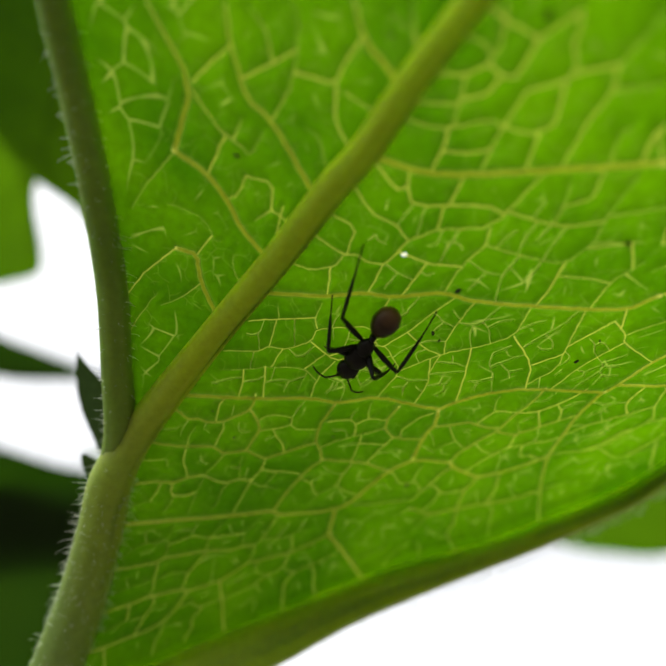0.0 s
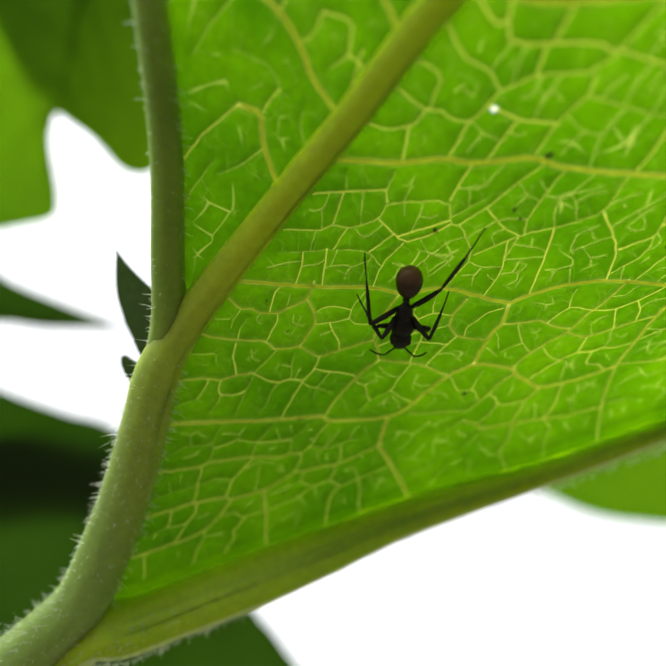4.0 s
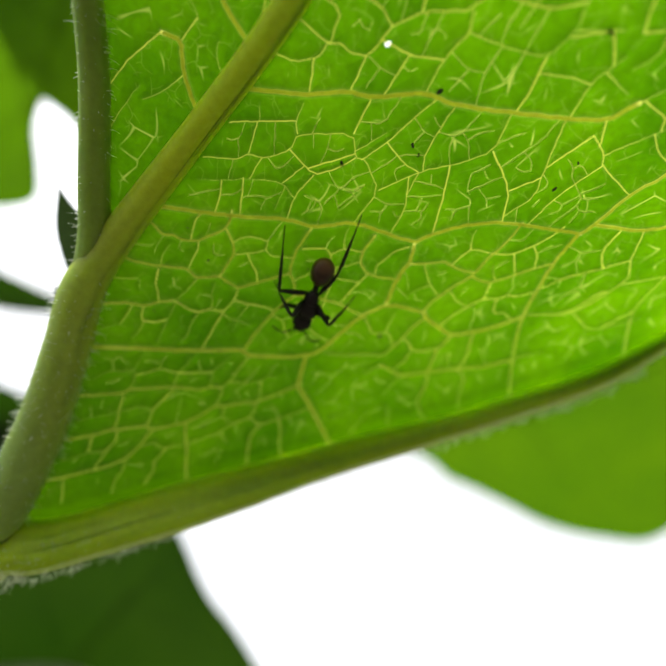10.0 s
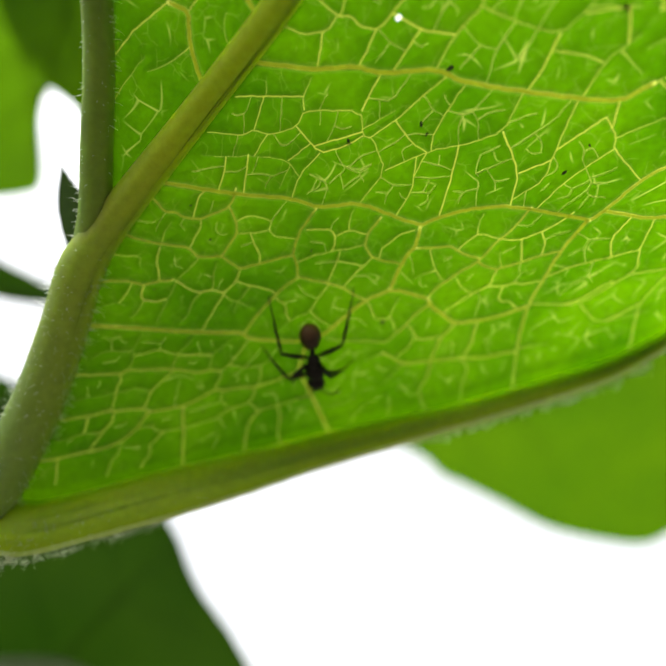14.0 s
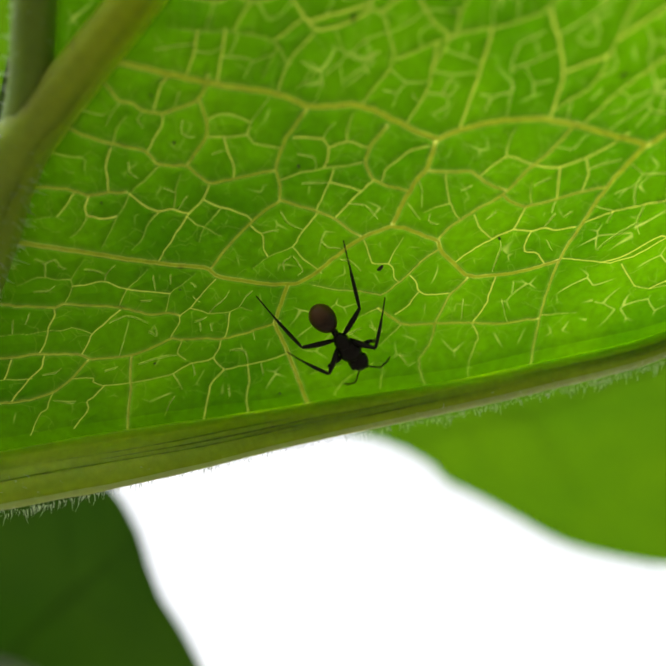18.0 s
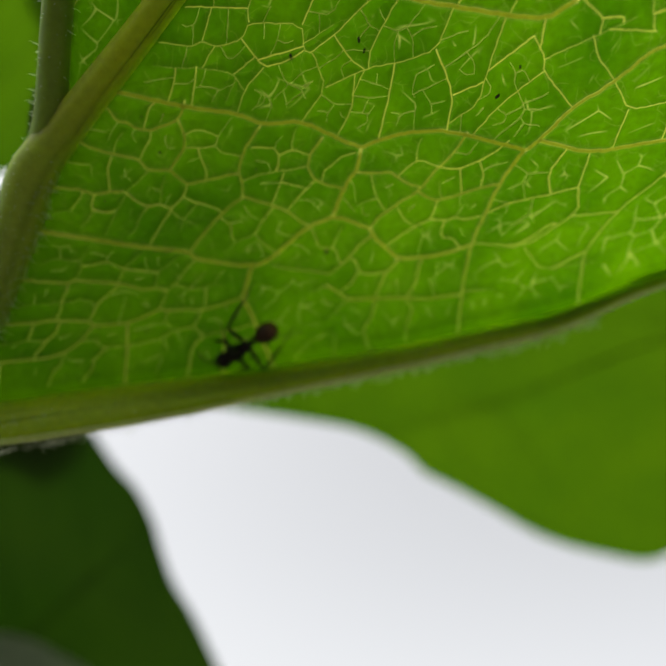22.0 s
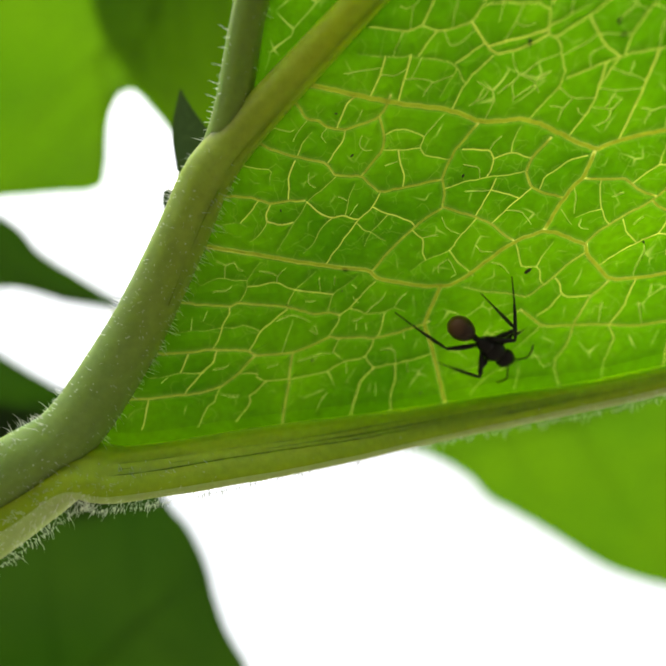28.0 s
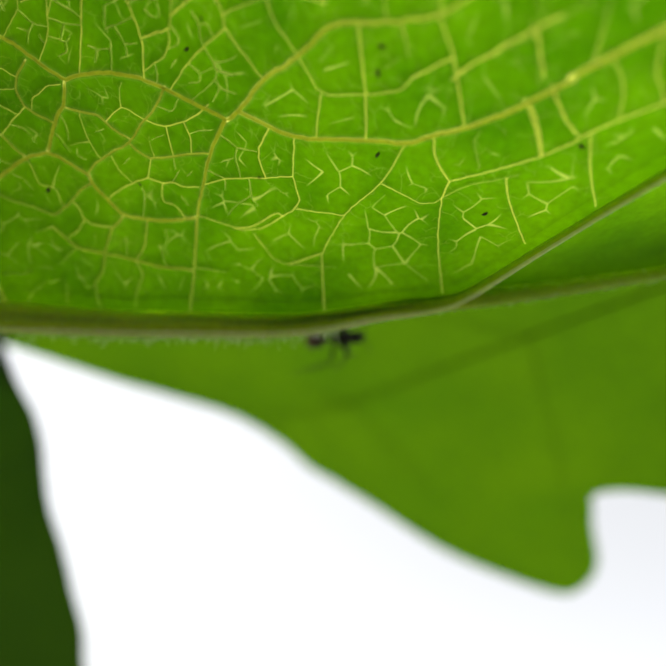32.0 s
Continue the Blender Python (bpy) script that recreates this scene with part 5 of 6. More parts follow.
# ---- neighbouring leaves ----
def blade(name, outline, sag, mat, label, heel=None, rings=10, pairs=5, thick=0.5):
    """A leaf from points on its margin (leaf frame, mm), sagging towards its middle; veins from the heel, a share of the way round."""
    line = [Vector(p) for p in smooth_line(list(outline) + [outline[0]], 8)[:-1]]
    n = len(line)
    centre = sum(line, Vector()) / n
    root = new(name)
    root.matrix_world = LEAF @ Matrix.Translation(centre * MM)
    tagged(root, label, "leaf")
    normal = Vector()
    for p, q in zip(line, line[1:] + line[:1]):
        normal += (p - centre).cross(q - centre)
    normal.normalize()
    grid = np.array([[(p - centre) * (1 - k / rings) for p in line] for k in range(rings)])
    hub = np.zeros(3)
    for _ in range(500):
        inner = np.concatenate([grid[2:], np.tile(hub, (1, n, 1))])
        grid[1:] = 0.25 * (np.roll(grid[1:], 1, 1) + np.roll(grid[1:], -1, 1) + grid[:-1] + inner)
        hub = grid[-1].mean(0)
    for k in range(1, rings):
        f = 1 - k / rings
        for i in range(n):
            p = Vector(grid[k, i])
            grid[k, i] = p + normal * (sag * (1 - f * f) + min(1, 3 * (1 - f)) * 1.5 * noise.noise(p * 0.035))
    hub = hub + np.array(normal) * sag
    bm = bmesh.new()
    loops = [[bm.verts.new(Vector(p) * MM) for p in ring] for ring in grid]
    top = bm.verts.new(Vector(hub) * MM)
    for p, q in zip(loops, loops[1:]):
        for i in range(n):
            j = (i + 1) % n
            bm.faces.new((p[i], p[j], q[j], q[i]))
    for i in range(n):
        bm.faces.new((loops[-1][i], loops[-1][(i + 1) % n], top))
    part("blade", bm, mat, root)
    if heel is None:
        return root

    def spot(f, turn):
        """A point of the blade: f from the hub (0) to the margin (1), turn round it (0 to 1)."""
        i = (heel + turn) % 1 * n
        k = (1 - f) * rings
        i0, k0 = int(i) % n, min(int(k), rings)
        ring = lambda r, c: grid[r, c % n] if r < rings else hub
        near = ring(k0, i0) * (1 - i % 1) + ring(k0, i0 + 1) * (i % 1)
        deep = ring(min(k0 + 1, rings), i0) * (1 - i % 1) + ring(min(k0 + 1, rings), i0 + 1) * (i % 1)
        return Vector(near * (1 - k % 1) + deep * (k % 1)) * MM

    spine = [spot(f, 0) for f in np.linspace(0.97, 0.1, 8)] + [spot(0, 0)] + [spot(f, 0.5) for f in np.linspace(0.1, 0.95, 8)]
    part("midrib", tube(spine, [thick * MM, thick * 0.8 * MM, thick * 0.3 * MM], 10), mat, root, "raised midrib")
    for k in range(pairs):
        for side in (-1, 1):
            t0 = (k + 0.4) / pairs
            f0, turn0 = (1 - 2 * t0, 0.0) if t0 < 0.5 else (2 * t0 - 1, 0.5)
            turn1 = 0.06 + 0.40 * (k + 0.5) / pairs
            ends = [Vector(spot(f0, turn0)), Vector(spot(0.93, side * turn1))]
            pts = [ends[0].lerp(ends[1], x) for x in np.linspace(0, 1, 7)]
            part("vein", tube(pts, [thick * 0.4 * MM, thick * 0.15 * MM], 8), mat, root)
    return root


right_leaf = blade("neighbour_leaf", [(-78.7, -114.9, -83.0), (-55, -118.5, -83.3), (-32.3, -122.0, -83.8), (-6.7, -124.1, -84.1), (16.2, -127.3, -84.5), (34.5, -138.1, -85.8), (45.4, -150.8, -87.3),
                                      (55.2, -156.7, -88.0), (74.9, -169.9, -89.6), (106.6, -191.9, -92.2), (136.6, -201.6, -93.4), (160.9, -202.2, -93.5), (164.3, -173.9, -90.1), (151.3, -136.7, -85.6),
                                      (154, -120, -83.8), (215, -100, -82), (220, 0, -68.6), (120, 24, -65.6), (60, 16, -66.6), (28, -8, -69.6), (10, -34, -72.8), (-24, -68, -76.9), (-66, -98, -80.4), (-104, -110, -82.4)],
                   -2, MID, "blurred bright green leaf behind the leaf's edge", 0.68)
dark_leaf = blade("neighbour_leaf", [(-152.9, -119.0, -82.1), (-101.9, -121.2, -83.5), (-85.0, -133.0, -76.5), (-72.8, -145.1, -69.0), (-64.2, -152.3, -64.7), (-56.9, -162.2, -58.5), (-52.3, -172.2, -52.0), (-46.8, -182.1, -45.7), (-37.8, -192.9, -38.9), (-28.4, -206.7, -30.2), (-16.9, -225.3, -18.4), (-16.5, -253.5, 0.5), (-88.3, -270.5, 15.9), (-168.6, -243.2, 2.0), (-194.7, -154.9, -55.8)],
                  4, SHADED, "dark green shaded leaf low behind the stalk", 0.85)
# unseen upper end is drawn out to shade the main blade's upper left
blade("neighbour_leaf", [(-214.2, -64.3, -109.3), (-155.1, -57.7, -117.0), (-140.2, -56.2, -118.8), (-121.0, -53.9, -121.5), (-106.3, -51.7, -123.7), (-103.3, -45.3, -128.2), (-103.7, -30.3, -138.2),
                                    (-99.4, -22.6, -143.7), (-91.5, -25.9, -141.9), (-79.7, -36.4, -135.5), (-67.9, -34.5, -137.4), (-50.6, -4.7, -158.3), (-49.2, 57.9, -200.4), (-54, 92, -221), (-143.0, 100, -223.5), (-227.8, 47.4, -183.5)],
                 -5, GREEN, "blurred sunlit green leaf high behind", 0.8)
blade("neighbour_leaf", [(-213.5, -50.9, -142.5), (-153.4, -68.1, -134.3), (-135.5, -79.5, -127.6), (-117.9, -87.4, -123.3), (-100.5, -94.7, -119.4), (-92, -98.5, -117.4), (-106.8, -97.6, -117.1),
                                        (-125.2, -96.2, -117.0), (-140.4, -93.6, -117.9), (-153.6, -94.4, -116.7), (-206.7, -107.2, -105.2)], 1, SHADED, "narrow dark green leaf across the gap", 0.0)
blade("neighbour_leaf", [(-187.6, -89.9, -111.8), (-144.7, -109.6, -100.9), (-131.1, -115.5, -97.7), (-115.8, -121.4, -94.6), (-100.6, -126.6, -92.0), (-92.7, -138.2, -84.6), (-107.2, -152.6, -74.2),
                                    (-123.9, -148.2, -76.2), (-172.4, -148.3, -73.4), (-199.7, -123.0, -88.9)], 2, SHADED, "dark green shaded leaf beside the stalk", 0.8)
blade("neighbour_leaf", [(-100.8, 26.1, -128.0), (-90.7, 1.0, -111.8), (-81.0, -10.3, -104.7), (-73.3, -15.7, -101.5), (-64.0, -24.1, -96.4), (-53.8, -20.5, -99.4), (-43.2, 9.7, -120.2), (-42.1, 39.4, -140.2),
                                       (-66.8, 67.6, -157.7), (-95.0, 56.1, -148.4)], 2, SOFT, "half-shaded green leaf behind the stem", 0.7)
pale_leaf = blade("neighbour_leaf", [(u - 14, v - 8, w + 5) for u, v, w in ((-162.1, -182.3, -23.5), (-127.8, -181.5, -25.9), (-106.3, -180.8, -27.6), (-86.1, -181.4, -28.3), (-70.9, -184.8, -25.6), (-53.5, -192.2, -19.2), (-69.3, -204.5, -4.1), (-123.2, -213.4, 4.9), (-163.4, -197.5, -8.4))], 2, PALE, "pale greyish green leaf low beneath the others", 0.8)


def bract(outline, label):
    return blade("bract", outline, 0.8, BRACT, label, rings=4)


bract([(-33.5, 5.1, -12.3), (-32.1, 3.6, -11.0), (-29.8, 1.6, -9.4), (-26.8, -0.6, -7.7), (-26.3, -3.7, -5.2), (-30.1, -5.5, -3.0), (-32.3, -2.9, -5.6), (-33.7, 1.0, -8.8)],
      "small dark green pointed leaflet behind the stem")
bract([(-33.3, -4.2, -3.2), (-32.5, -3.9, -3.2), (-30.7, -4.7, -2.3), (-28.7, -5.5, -1.4), (-29.9, -7.5, 0.0), (-32.2, -6.5, -1.2), (-33.2, -5.3, -2.4)], "tiny dark pointed leaflet behind the stem")

# ---- the ant: x to its right, y ahead, z away from the blade ----
ant = new("ant")
tagged(ant, "black ant with a brown abdomen walking upside down on the leaf", "ant")


def egg(cx, cy, cz, rx, ry, rz, squash=0.0, bm=None):
    bm = bm or bmesh.new()
    before = set(bm.verts)
    bmesh.ops.create_uvsphere(bm, u_segments=24, v_segments=16, radius=1)
    for p in set(bm.verts) - before:
        x, y, z = p.co
        k = 1 + squash * y
        p.co = Vector((cx + x * rx * k, cy + y * ry, cz + z * rz * k)) * MM
    return bm


head = part("head", egg(0, 3.30, -0.1, 1.08, 1.12, 0.75, -0.10), BLACK, ant)
for sx in (-1, 1):
    part("eye", egg(sx * 0.80, 3.45, 0.32, 0.20, 0.26, 0.18), BLACK, head)
    jaw = tube([Vector((sx * 0.35, 4.2, -0.25)) * MM, Vector((sx * 0.42, 4.55, -0.4)) * MM, Vector((sx * 0.1, 4.85, -0.5)) * MM], [0.17 * MM, 0.15 * MM, 0.04 * MM], 8)
    part("mandible", jaw, BLACK, head)
    feel = [Vector(p) * MM for p in smooth_line([(sx * 0.4, 4.0, 0.25), (sx * 1.15, 4.6, 0.5), (sx * 1.55, 4.95, 0.45), (sx * 2.3, 5.15, 0.0), (sx * 2.9, 5.1, -0.5)], 5)]
    part("antenna", tube(feel, [0.08 * MM, 0.09 * MM, 0.08 * MM, 0.1 * MM, 0.07 * MM], 8), BLACK, head)
bm = egg(0, 1.45, 0, 1.20, 1.36, 0.92, 0.10)
egg(0, 0.05, 0.08, 0.82, 1.15, 0.74, 0.18, bm)
part("thorax", bm, BLACK, ant)
bm = egg(0, -1.30, -0.05, 0.34, 0.42, 0.60)
tube([Vector((0, -0.7, -0.1)) * MM, Vector((0, -1.9, -0.1)) * MM], [0.22 * MM, 0.20 * MM], 10, bm=bm)
part("waist", bm, BLACK, ant)
part("abdomen", egg(0, -3.30, 0.1, 1.26, 1.68, 1.18, -0.10), BROWN, ant, "dark brown rounded abdomen")

# legs: hip, thigh length, shin length, resting foot
LEGS = {"RH": ((0.55, -0.35, -0.25), 3.4, 6.8, (5.0, -7.4, -1.9)), "LH": ((-0.55, -0.35, -0.25), 3.4, 6.8, (-5.0, -7.4, -1.9)),
        "RM": ((0.6, 0.45, -0.3), 3.1, 5.2, (5.4, -1.2, -1.9)), "LM": ((-0.6, 0.45, -0.3), 3.1, 5.2, (-5.4, -1.2, -1.9)),
        "RF": ((0.6, 1.7, -0.3), 2.3, 3.6, (2.7, 3.4, -1.9)), "LF": ((-0.6, 1.7, -0.3), 2.3, 3.6, (-2.7, 3.4, -1.9))}
FEET = {
    "RH": [(0, 5.3, -8.0, -1.8), (1, 4.7, -6.1, -1.9), (2, 4.3, -5.2, -1.9), (5, 4.2, -5.1, -1.9), (8, 4.1, -6.0, -2.0), (10, 5.2, -6.1, -2.0), (12, 4.6, -7.1, -2.0), (13, 5.5, -8.4, -2.1), (15.5, 1.6, -9.5, -2.1), (16, 2.4, -7.7, -1.9), (17, 3.1, -8.8, -2.0), (18, 4.3, -8.3, -2.0), (19, 7.0, -5.9, -2.1), (20, 5.8, -6.7, -1.8), (21, 6.0, -6.6, -1.8), (22, 5.9, -6.0, -1.9), (23, 4.7, -5.1, -1.9), (24, 6.8, -5.9, -1.9), (25, 7.7, -6.1, -1.9), (28, 3.0, -9.5, -1.9), (28.5, 3.3, -8.8, -1.9), (29, 4.5, -5.5, -1.9), (29.5, 3.2, -6.8, -1.9), (30, 3.3, -9.2, 0.2), (30.5, 2.6, -3.8, 0.2), (31, 3.0, -3.5, 0.2)],
    "LH": [(0, -3.9, -6.0, -1.7), (1, -4.1, -7.9, -1.5), (2, -5.8, -8.9, -1.3), (5, -6.5, -8.3, -1.3), (8, -4.2, -7.2, -1.5), (10, -1.8, -10.5, -1.3), (12, -2.7, -10.9, -1.3), (13, -4.2, -7.7, -1.4), (15.5, -7.1, -6.9, -1.6), (16, -7.7, -5.3, -1.7), (17, -6.8, -7.2, -1.8), (18, -5.8, -8.2, -1.8), (19, -6.3, -7.3, -1.3), (20, -3.3, -7.4, -1.6), (21, -3.2, -7.5, -1.6), (22, -2.3, -6.2, -1.9), (23, -2.2, -6.8, -1.9), (24, -5.6, -6.4, 0.2), (25, -3.4, -6.2, 0.2), (28, -7.2, -1.9, -1.9), (28.5, -5.0, -5.7, -1.9), (29, -6.1, -3.3, -1.9), (29.5, -8.4, -6.0, -1.9), (30, -9.2, -6.2, -1.9), (30.5, -5.8, -5.6, -1.9), (31, -4.2, -7.6, 0.2)],
    "LM": [(0, -4.2, 1.3, -1.9), (1, -4.5, 0.5, -1.9), (2, -3.2, -0.7, -1.8), (5, -4.9, -1.9, -1.7), (8, -5.0, -1.9, -1.7), (10, -4.9, -1.3, -1.9), (12, -5.5, -1.8, -1.8), (13, -4.8, 1.1, -1.9), (15.5, -4.2, 0.2, -1.6), (16, -3.3, 1.0, -1.7), (17, -5.8, 0.1, -1.6), (18, -5.9, -0.7, -1.5), (20, -4.1, 0.5, -1.9), (21, -4.0, -0.8, -1.9), (22, -3.4, 0.8, 0.2), (23, -5.1, -0.2, 0.2), (24, -5.1, -2.8, 0.2), (25, -4.2, -2.1, 0.2), (28, -3.9, -3.3, -1.9), (28.5, -5.5, -0.6, -1.9), (29, -4.5, -3.5, -1.9), (29.5, -3.5, 0.4, -1.9), (30, -3.2, 0.1, -1.9), (30.5, -3.5, 1.1, -1.9), (31, -3.8, 1.4, 0.2)],
    "RM": [(0, 5.0, -2.1, -1.9), (1, 6.0, -2.4, -2.0), (2, 4.5, -0.5, -1.8), (5, 4.7, -0.7, -1.8), (8, 4.9, -1.6, -1.8), (10, 4.3, 0.3, -1.9), (12, 6.5, 1.3, -1.8), (13, 5.5, -1.9, -1.9), (15.5, 6.0, -0.8, -1.5), (16, 5.8, -2.8, -1.5), (17, 5.8, -2.5, -1.5), (18, 5.7, -1.4, -1.6), (19, 3.3, 0.5, -1.7), (20, 5.0, 1.3, -1.9), (21, 5.4, 1.6, -1.9), (22, 3.5, 1.0, -1.9), (23, 4.3, 0.3, -1.9), (24, 6.2, -3.5, -1.9), (25, 5.5, 1.5, -1.9), (28, 5.1, -1.8, -1.9), (28.5, 3.6, 0.2, -1.9), (29, 3.0, -0.7, 0.2), (29.5, 4.6, 0.7, 0.2), (30, 7.0, 0.8, 0.2)],
    "RF": [(0, 2.7, 3.4, -1.9), (22, 2.7, 3.4, -1.9), (24, 2.6, 3.9, -1.9), (25, 2.1, 3.6, -1.9), (28, 3.1, 4.0, -1.9), (29, 1.9, 2.4, 0.2), (29.5, 3.8, 1.8, 0.2)],
    "LF": [(0, -2.7, 3.4, -1.9), (22, -2.7, 3.4, -1.9), (23, -2.8, 3.5, 0.2), (24, -4.2, 3.4, 0.2), (25, -1.4, 2.2, 0.2), (28, -3.5, 3.8, -1.9), (28.5, -3.0, 3.2, -1.9), (29, -3.5, 2.5, -1.9), (29.5, -2.0, 4.0, -1.9), (30, -4.3, 3.3, 0.2)],
}

ANT_PATH = [
    (0, pose(0.00213, 0.02694, 0.66204, -174.3, -12.0, -147.7)),
    (1, pose(-0.00083, 0.03306, 0.66100, -170.1, -9.5, -152.8)),
    (2, pose(-0.00061, 0.03634, 0.66025, -167.0, -3.5, -174.5)),
    (2.5, pose(-0.00086, 0.03676, 0.66016, -166.9, -3.5, -173.7)),
    (4.5, pose(-0.00064, 0.03601, 0.66033, -166.9, -3.3, -176.2)),
    (5, pose(-0.00054, 0.03628, 0.66027, -166.9, -3.0, -176.9)),
    (6, pose(-0.00066, 0.03602, 0.66033, -166.9, -3.2, -176.7)),
    (7, pose(-0.00061, 0.03601, 0.66033, -166.9, -3.1, -177.2)),
    (8, pose(-0.00069, 0.03673, 0.66017, -166.6, -1.6, 178.4)),
    (9, pose(-0.00041, 0.04190, 0.65889, -166.9, -3.6, -161.3)),
    (10, pose(-0.00116, 0.04244, 0.65875, -166.5, -3.9, -159.5)),
    (11, pose(-0.00124, 0.04252, 0.65873, -166.4, -3.9, -159.3)),
    (12, pose(-0.00120, 0.04291, 0.65863, -166.0, -2.4, -164.7)),
    (13, pose(-0.00150, 0.04774, 0.65738, -164.8, 0.7, -166.4)),
    (13.5, pose(-0.00164, 0.05039, 0.65670, -164.8, 4.7, -175.4)),
    (15.5, pose(0.00220, 0.05587, 0.65590, -175.8, 15.2, 140.5)),
    (16, pose(0.00321, 0.05554, 0.65614, 179.7, 15.1, 124.3)),
    (17, pose(0.00383, 0.05627, 0.65608, -178.2, 15.0, 134.8)),
    (18, pose(0.00371, 0.05615, 0.65609, -175.9, 14.5, 143.3)),
    (19, pose(0.00285, 0.05801, 0.65548, -167.7, 10.8, 178.6)),
    (19.5, pose(0.00140, 0.05815, 0.65512, -163.0, 0.5, -143.9)),
    (20, pose(-0.00040, 0.05937, 0.65445, -161.6, -2.2, -135.8)),
    (21, pose(-0.00054, 0.05949, 0.65439, -161.6, -2.8, -134.2)),
    (22, pose(-0.00261, 0.06067, 0.65362, -160.7, -6.1, -126.0)),
    (23, pose(-0.00370, 0.06082, 0.65334, -160.6, -7.9, -122.3)),
    (24, pose(-0.00639, 0.06224, 0.65222, -158.4, -7.7, -125.2)),
    (25, pose(-0.01093, 0.06117, 0.65154, -164.7, -19.9, -96.4)),
    (25.5, pose(-0.01176, 0.06076, 0.65148, -162.1, -18.1, -104.6)),
    (27.5, pose(-0.00311, 0.05828, 0.65425, -161.8, 7.0, -166.8)),
    (28, pose(0.00332, 0.05661, 0.65593, 178.9, 15.4, 123.4)),
    (28.5, pose(0.00809, 0.05655, 0.65566, 172.5, 9.6, 95.6)),
    (29, pose(0.01371, 0.05770, 0.65571, 174.0, 11.3, 125.8)),
    (29.3, pose(0.01558, 0.05828, 0.65461, 174.2, 11.8, 133.5)),
    (29.5, pose(0.01808, 0.06073, 0.65566, 168.1, 9.1, 113.0)),
    (29.6, pose(0.01752, 0.06317, 0.65448, 165.5, 7.0, 102.9)),
    (30, pose(0.02406, 0.05837, 0.65593, 166.9, -4.3, 75.8)),
    (30.2, pose(0.02705, 0.05948, 0.65696, 165.8, -6.2, 78.4)),
    (30.5, pose(0.03304, 0.05762, 0.66064, 158.1, 26.1, 48.1)),
    (30.8, pose(0.03800, 0.06237, 0.66260, 163.4, 33.9, 68.4)),
    (31, pose(0.03980, 0.06515, 0.66580, 160.4, 37.1, 65.2)),
    (31.4, pose(0.04269, 0.07127, 0.67181, 155.2, 33.9, 56.6)),
    (31.7, pose(0.03675, 0.07490, 0.67124, 146.4, 29.4, 41.7)),
    (32, pose(0.04089, 0.07355, 0.67587, 154.9, 39.2, 59.0)),
]



def limb(length, radii):
    """A leg's piece along y, slightly bowed."""
    return tube([Vector((0, y * length, 0.035 * length * math.sin(math.pi * y))) * MM for y in np.linspace(0, 1, 13)], [r * MM for r in radii], 10)


JOINTS = {}
for key, (hip, thigh, shin, foot) in LEGS.items():
    upper = part("leg", limb(thigh, (0.17, 0.27, 0.29, 0.24, 0.16)), BLACK, ant)
    lower = part("shin", limb(shin, (0.13, 0.19, 0.19, 0.18, 0.15, 0.08, 0.075, 0.07, 0.06)), BLACK, upper)
    JOINTS[key] = (upper, lower)


def foot_at(key, t):
    """Where the foot stands in the ant's space, in mm."""
    rest = LEGS[key][3]
    rows = FEET[key] + [(32.0, *rest)]
    if t <= rows[0][0]:
        return Vector(rows[0][1:])
    for a, b in zip(rows, rows[1:]):
        if t <= b[0]:
            return Vector(a[1:]).lerp(Vector(b[1:]), (t - a[0]) / (b[0] - a[0]))
    return Vector(rest)


def bone(a, b, up):
    """The pose of a limb from a to b, y along it."""
    y = (b - a).normalized()
    x = y.cross(up).normalized()
    m = Matrix((x, y, x.cross(y))).transposed().to_4x4()
    m.translation = a * MM
    return m


def leg_pose(key, foot):
    hip, thigh, shin, _ = LEGS[key]
    hip = Vector(hip)
    d = foot - hip
    reach = min(d.length, (thigh + shin) * 0.985)
    d = d.normalized()
    foot = hip + d * reach
    # the knee lies outwards and away from the blade
    out = Vector((1 if key[0] == "R" else -1, 0.35 if key[1] != "F" else -0.2, 0.55))
    out = (out - d * out.dot(d)).normalized()
    x = (thigh * thigh - shin * shin + reach * reach) / (2 * reach)
    knee = hip + d * x + out * math.sqrt(max(thigh * thigh - x * x, 0.01))
    up = Vector((0, 0, 1))
    return bone(hip, knee, up), bone(knee, foot, up)


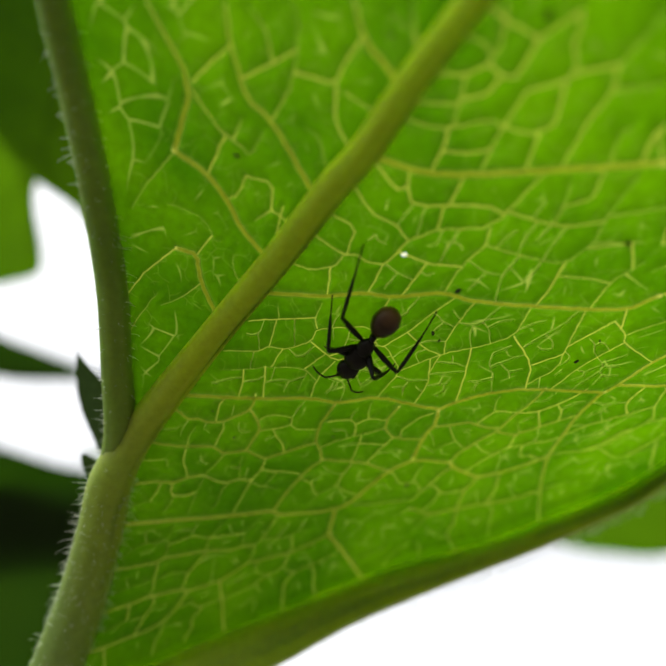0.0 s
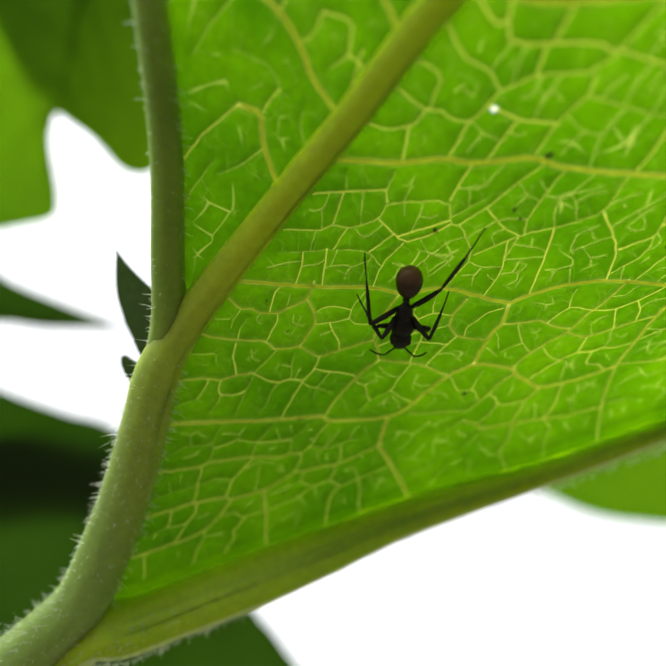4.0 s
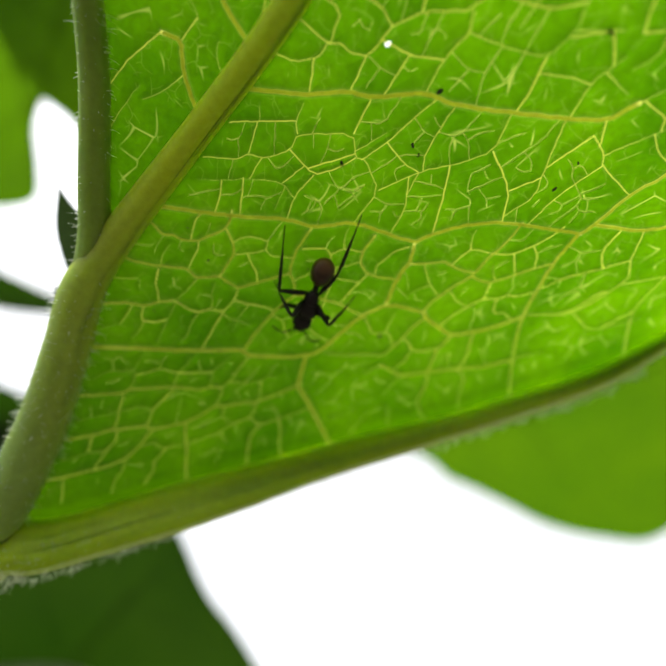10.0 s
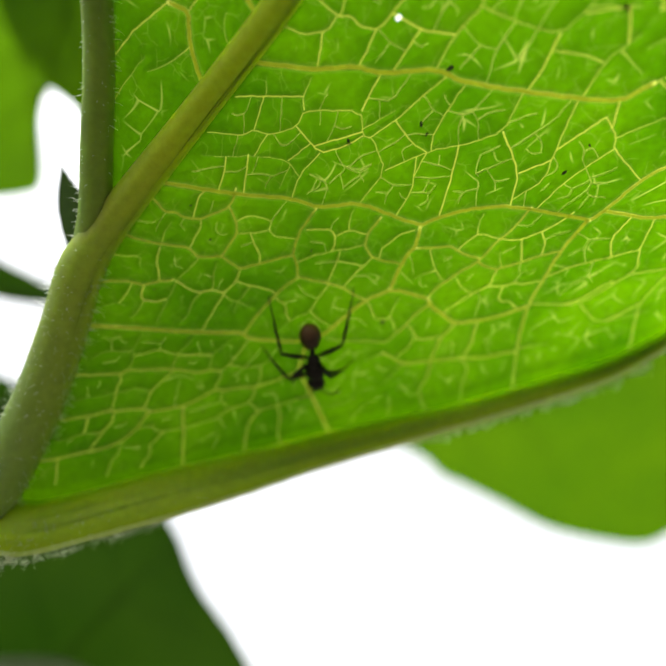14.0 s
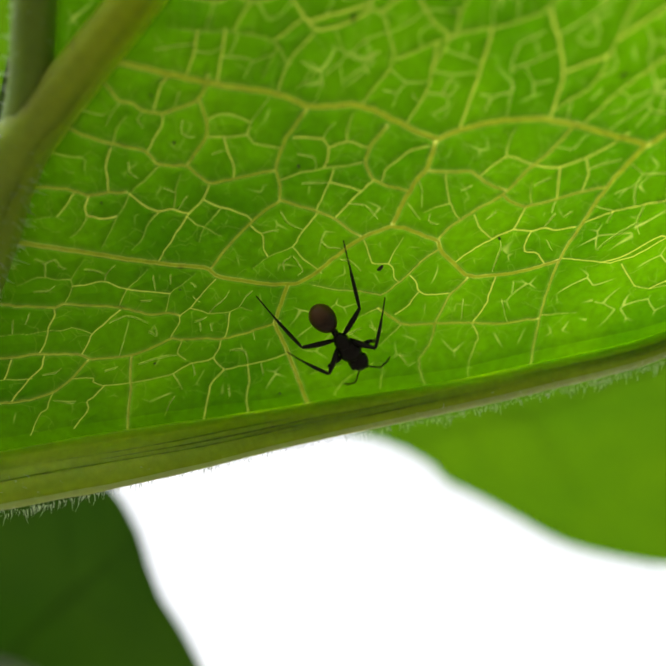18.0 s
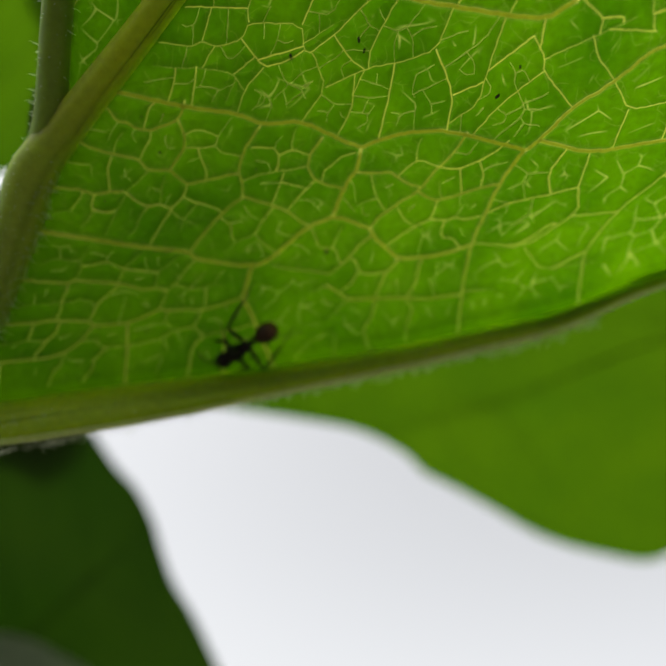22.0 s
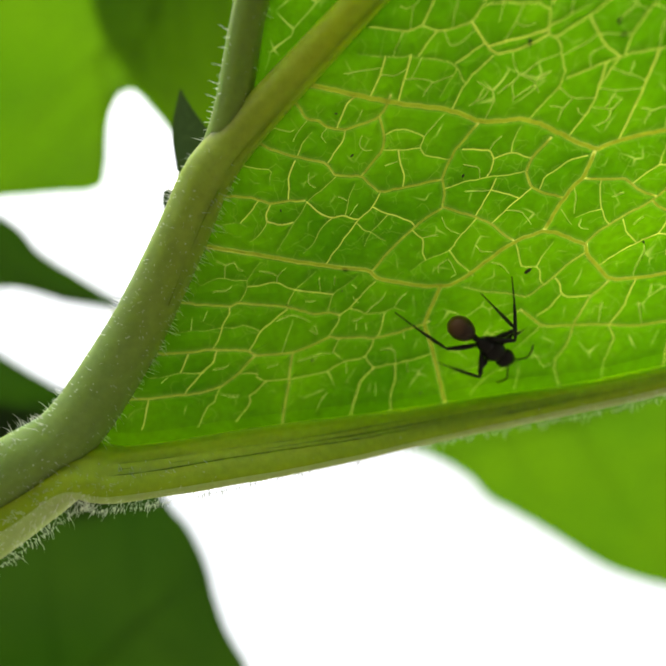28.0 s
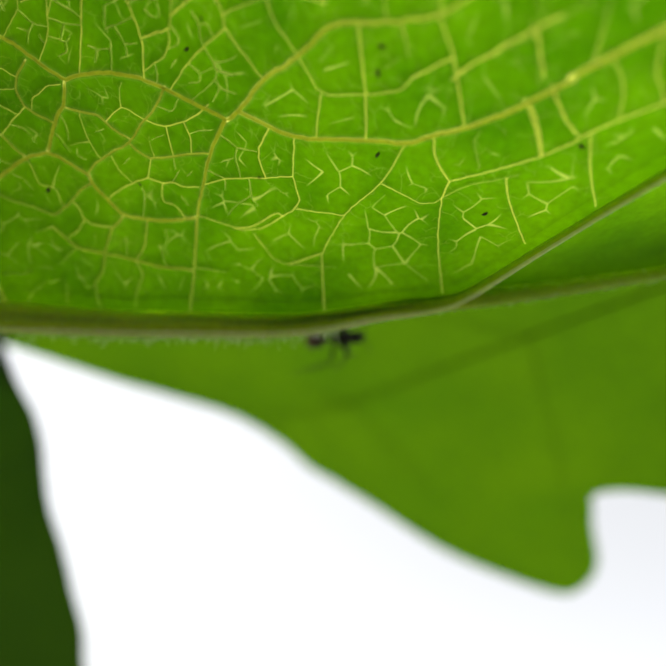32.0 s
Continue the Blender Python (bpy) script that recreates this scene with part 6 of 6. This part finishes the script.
# the neighbouring leaf sways a little: seconds, mm across and along, degrees
SWAY = [(0.0, 8, -9, -6), (2.5, 10, -12, -6), (6.0, 12, -12, -5), (9.0, 9, -11, -5), (12.0, 6, -9, -4), (13.5, 5, -8, -4), (15.5, 7, -5, -2), (17.0, 9, -3, 0), (18.5, 6, -3, 0),
        (20.0, 2, -1.5, 0), (22.0, 0, -1, 0), (24.0, -2, -13, 0), (25.0, -2, 4, -1), (26.0, -1, 5, 0), (28.0, 0, 5, 0), (29.0, 3, 1, 2), (30.0, 5, -2, 4.5), (31.0, -6, 0, 8), (32.0, -16, -5, 11)]
DARK_SWAY = [(0.0, -4, 0), (2.0, -7, 0), (6.0, 0, 0), (12.0, 0, 0), (18.0, -3, 0), (20.0, -4, 0), (22.0, -2, 0), (24.0, -11, 0), (25.0, -3, 0), (28.0, 1, 0), (30.0, -2, -1), (31.0, -6, -3), (32.0, -6, -3)]


def motions():
    walk(ant, ANT_PATH)
    rest = right_leaf.matrix_world.copy()
    walk(right_leaf, [(t, rest @ Matrix.Translation(L(du, dv, 0)) @ pose(0, 0, 0, 0, 0, turn)) for t, du, dv, turn in SWAY])
    rest = dark_leaf.matrix_world.copy()
    walk(dark_leaf, [(t, rest @ Matrix.Translation(L(du, dv, 0))) for t, du, dv in DARK_SWAY])
    times = sorted({t for t, _ in ANT_PATH} | {r[0] for rows in FEET.values() for r in rows})
    # strides while the body travels: feet swing in two sets of three
    for key, (upper, lower) in JOINTS.items():
        rows_u, rows_l = [], []
        for t in sorted(set(times) | set(STRIDES)):
            foot = foot_at(key, t)
            if t in STRIDES:
                ahead = STRIDES.index(t) % 2 * 2 - 1
                sign = ahead if key in ("RH", "LM", "RF") else -ahead
                foot = foot + Vector((0, 1.3 * sign, 0.5 if sign > 0 else 0.0))
            a, b = leg_pose(key, foot)
            rows_u.append((t, a))
            rows_l.append((t, a.inverted() @ b))
        walk(upper, rows_u)
        walk(lower, rows_l)


STRIDES = [8.3, 8.7, 12.7, 13.2, 13.8, 14.1, 14.4, 14.7, 15.0, 15.3, 18.4, 18.7, 22.3, 22.6, 25.8, 26.2, 26.6, 27.0, 27.3, 27.7, 27.9, 28.2, 28.7,
           29.15, 29.4, 29.7, 29.85, 30.1, 30.35, 30.65, 30.9, 31.2, 31.55, 31.85]
motions()
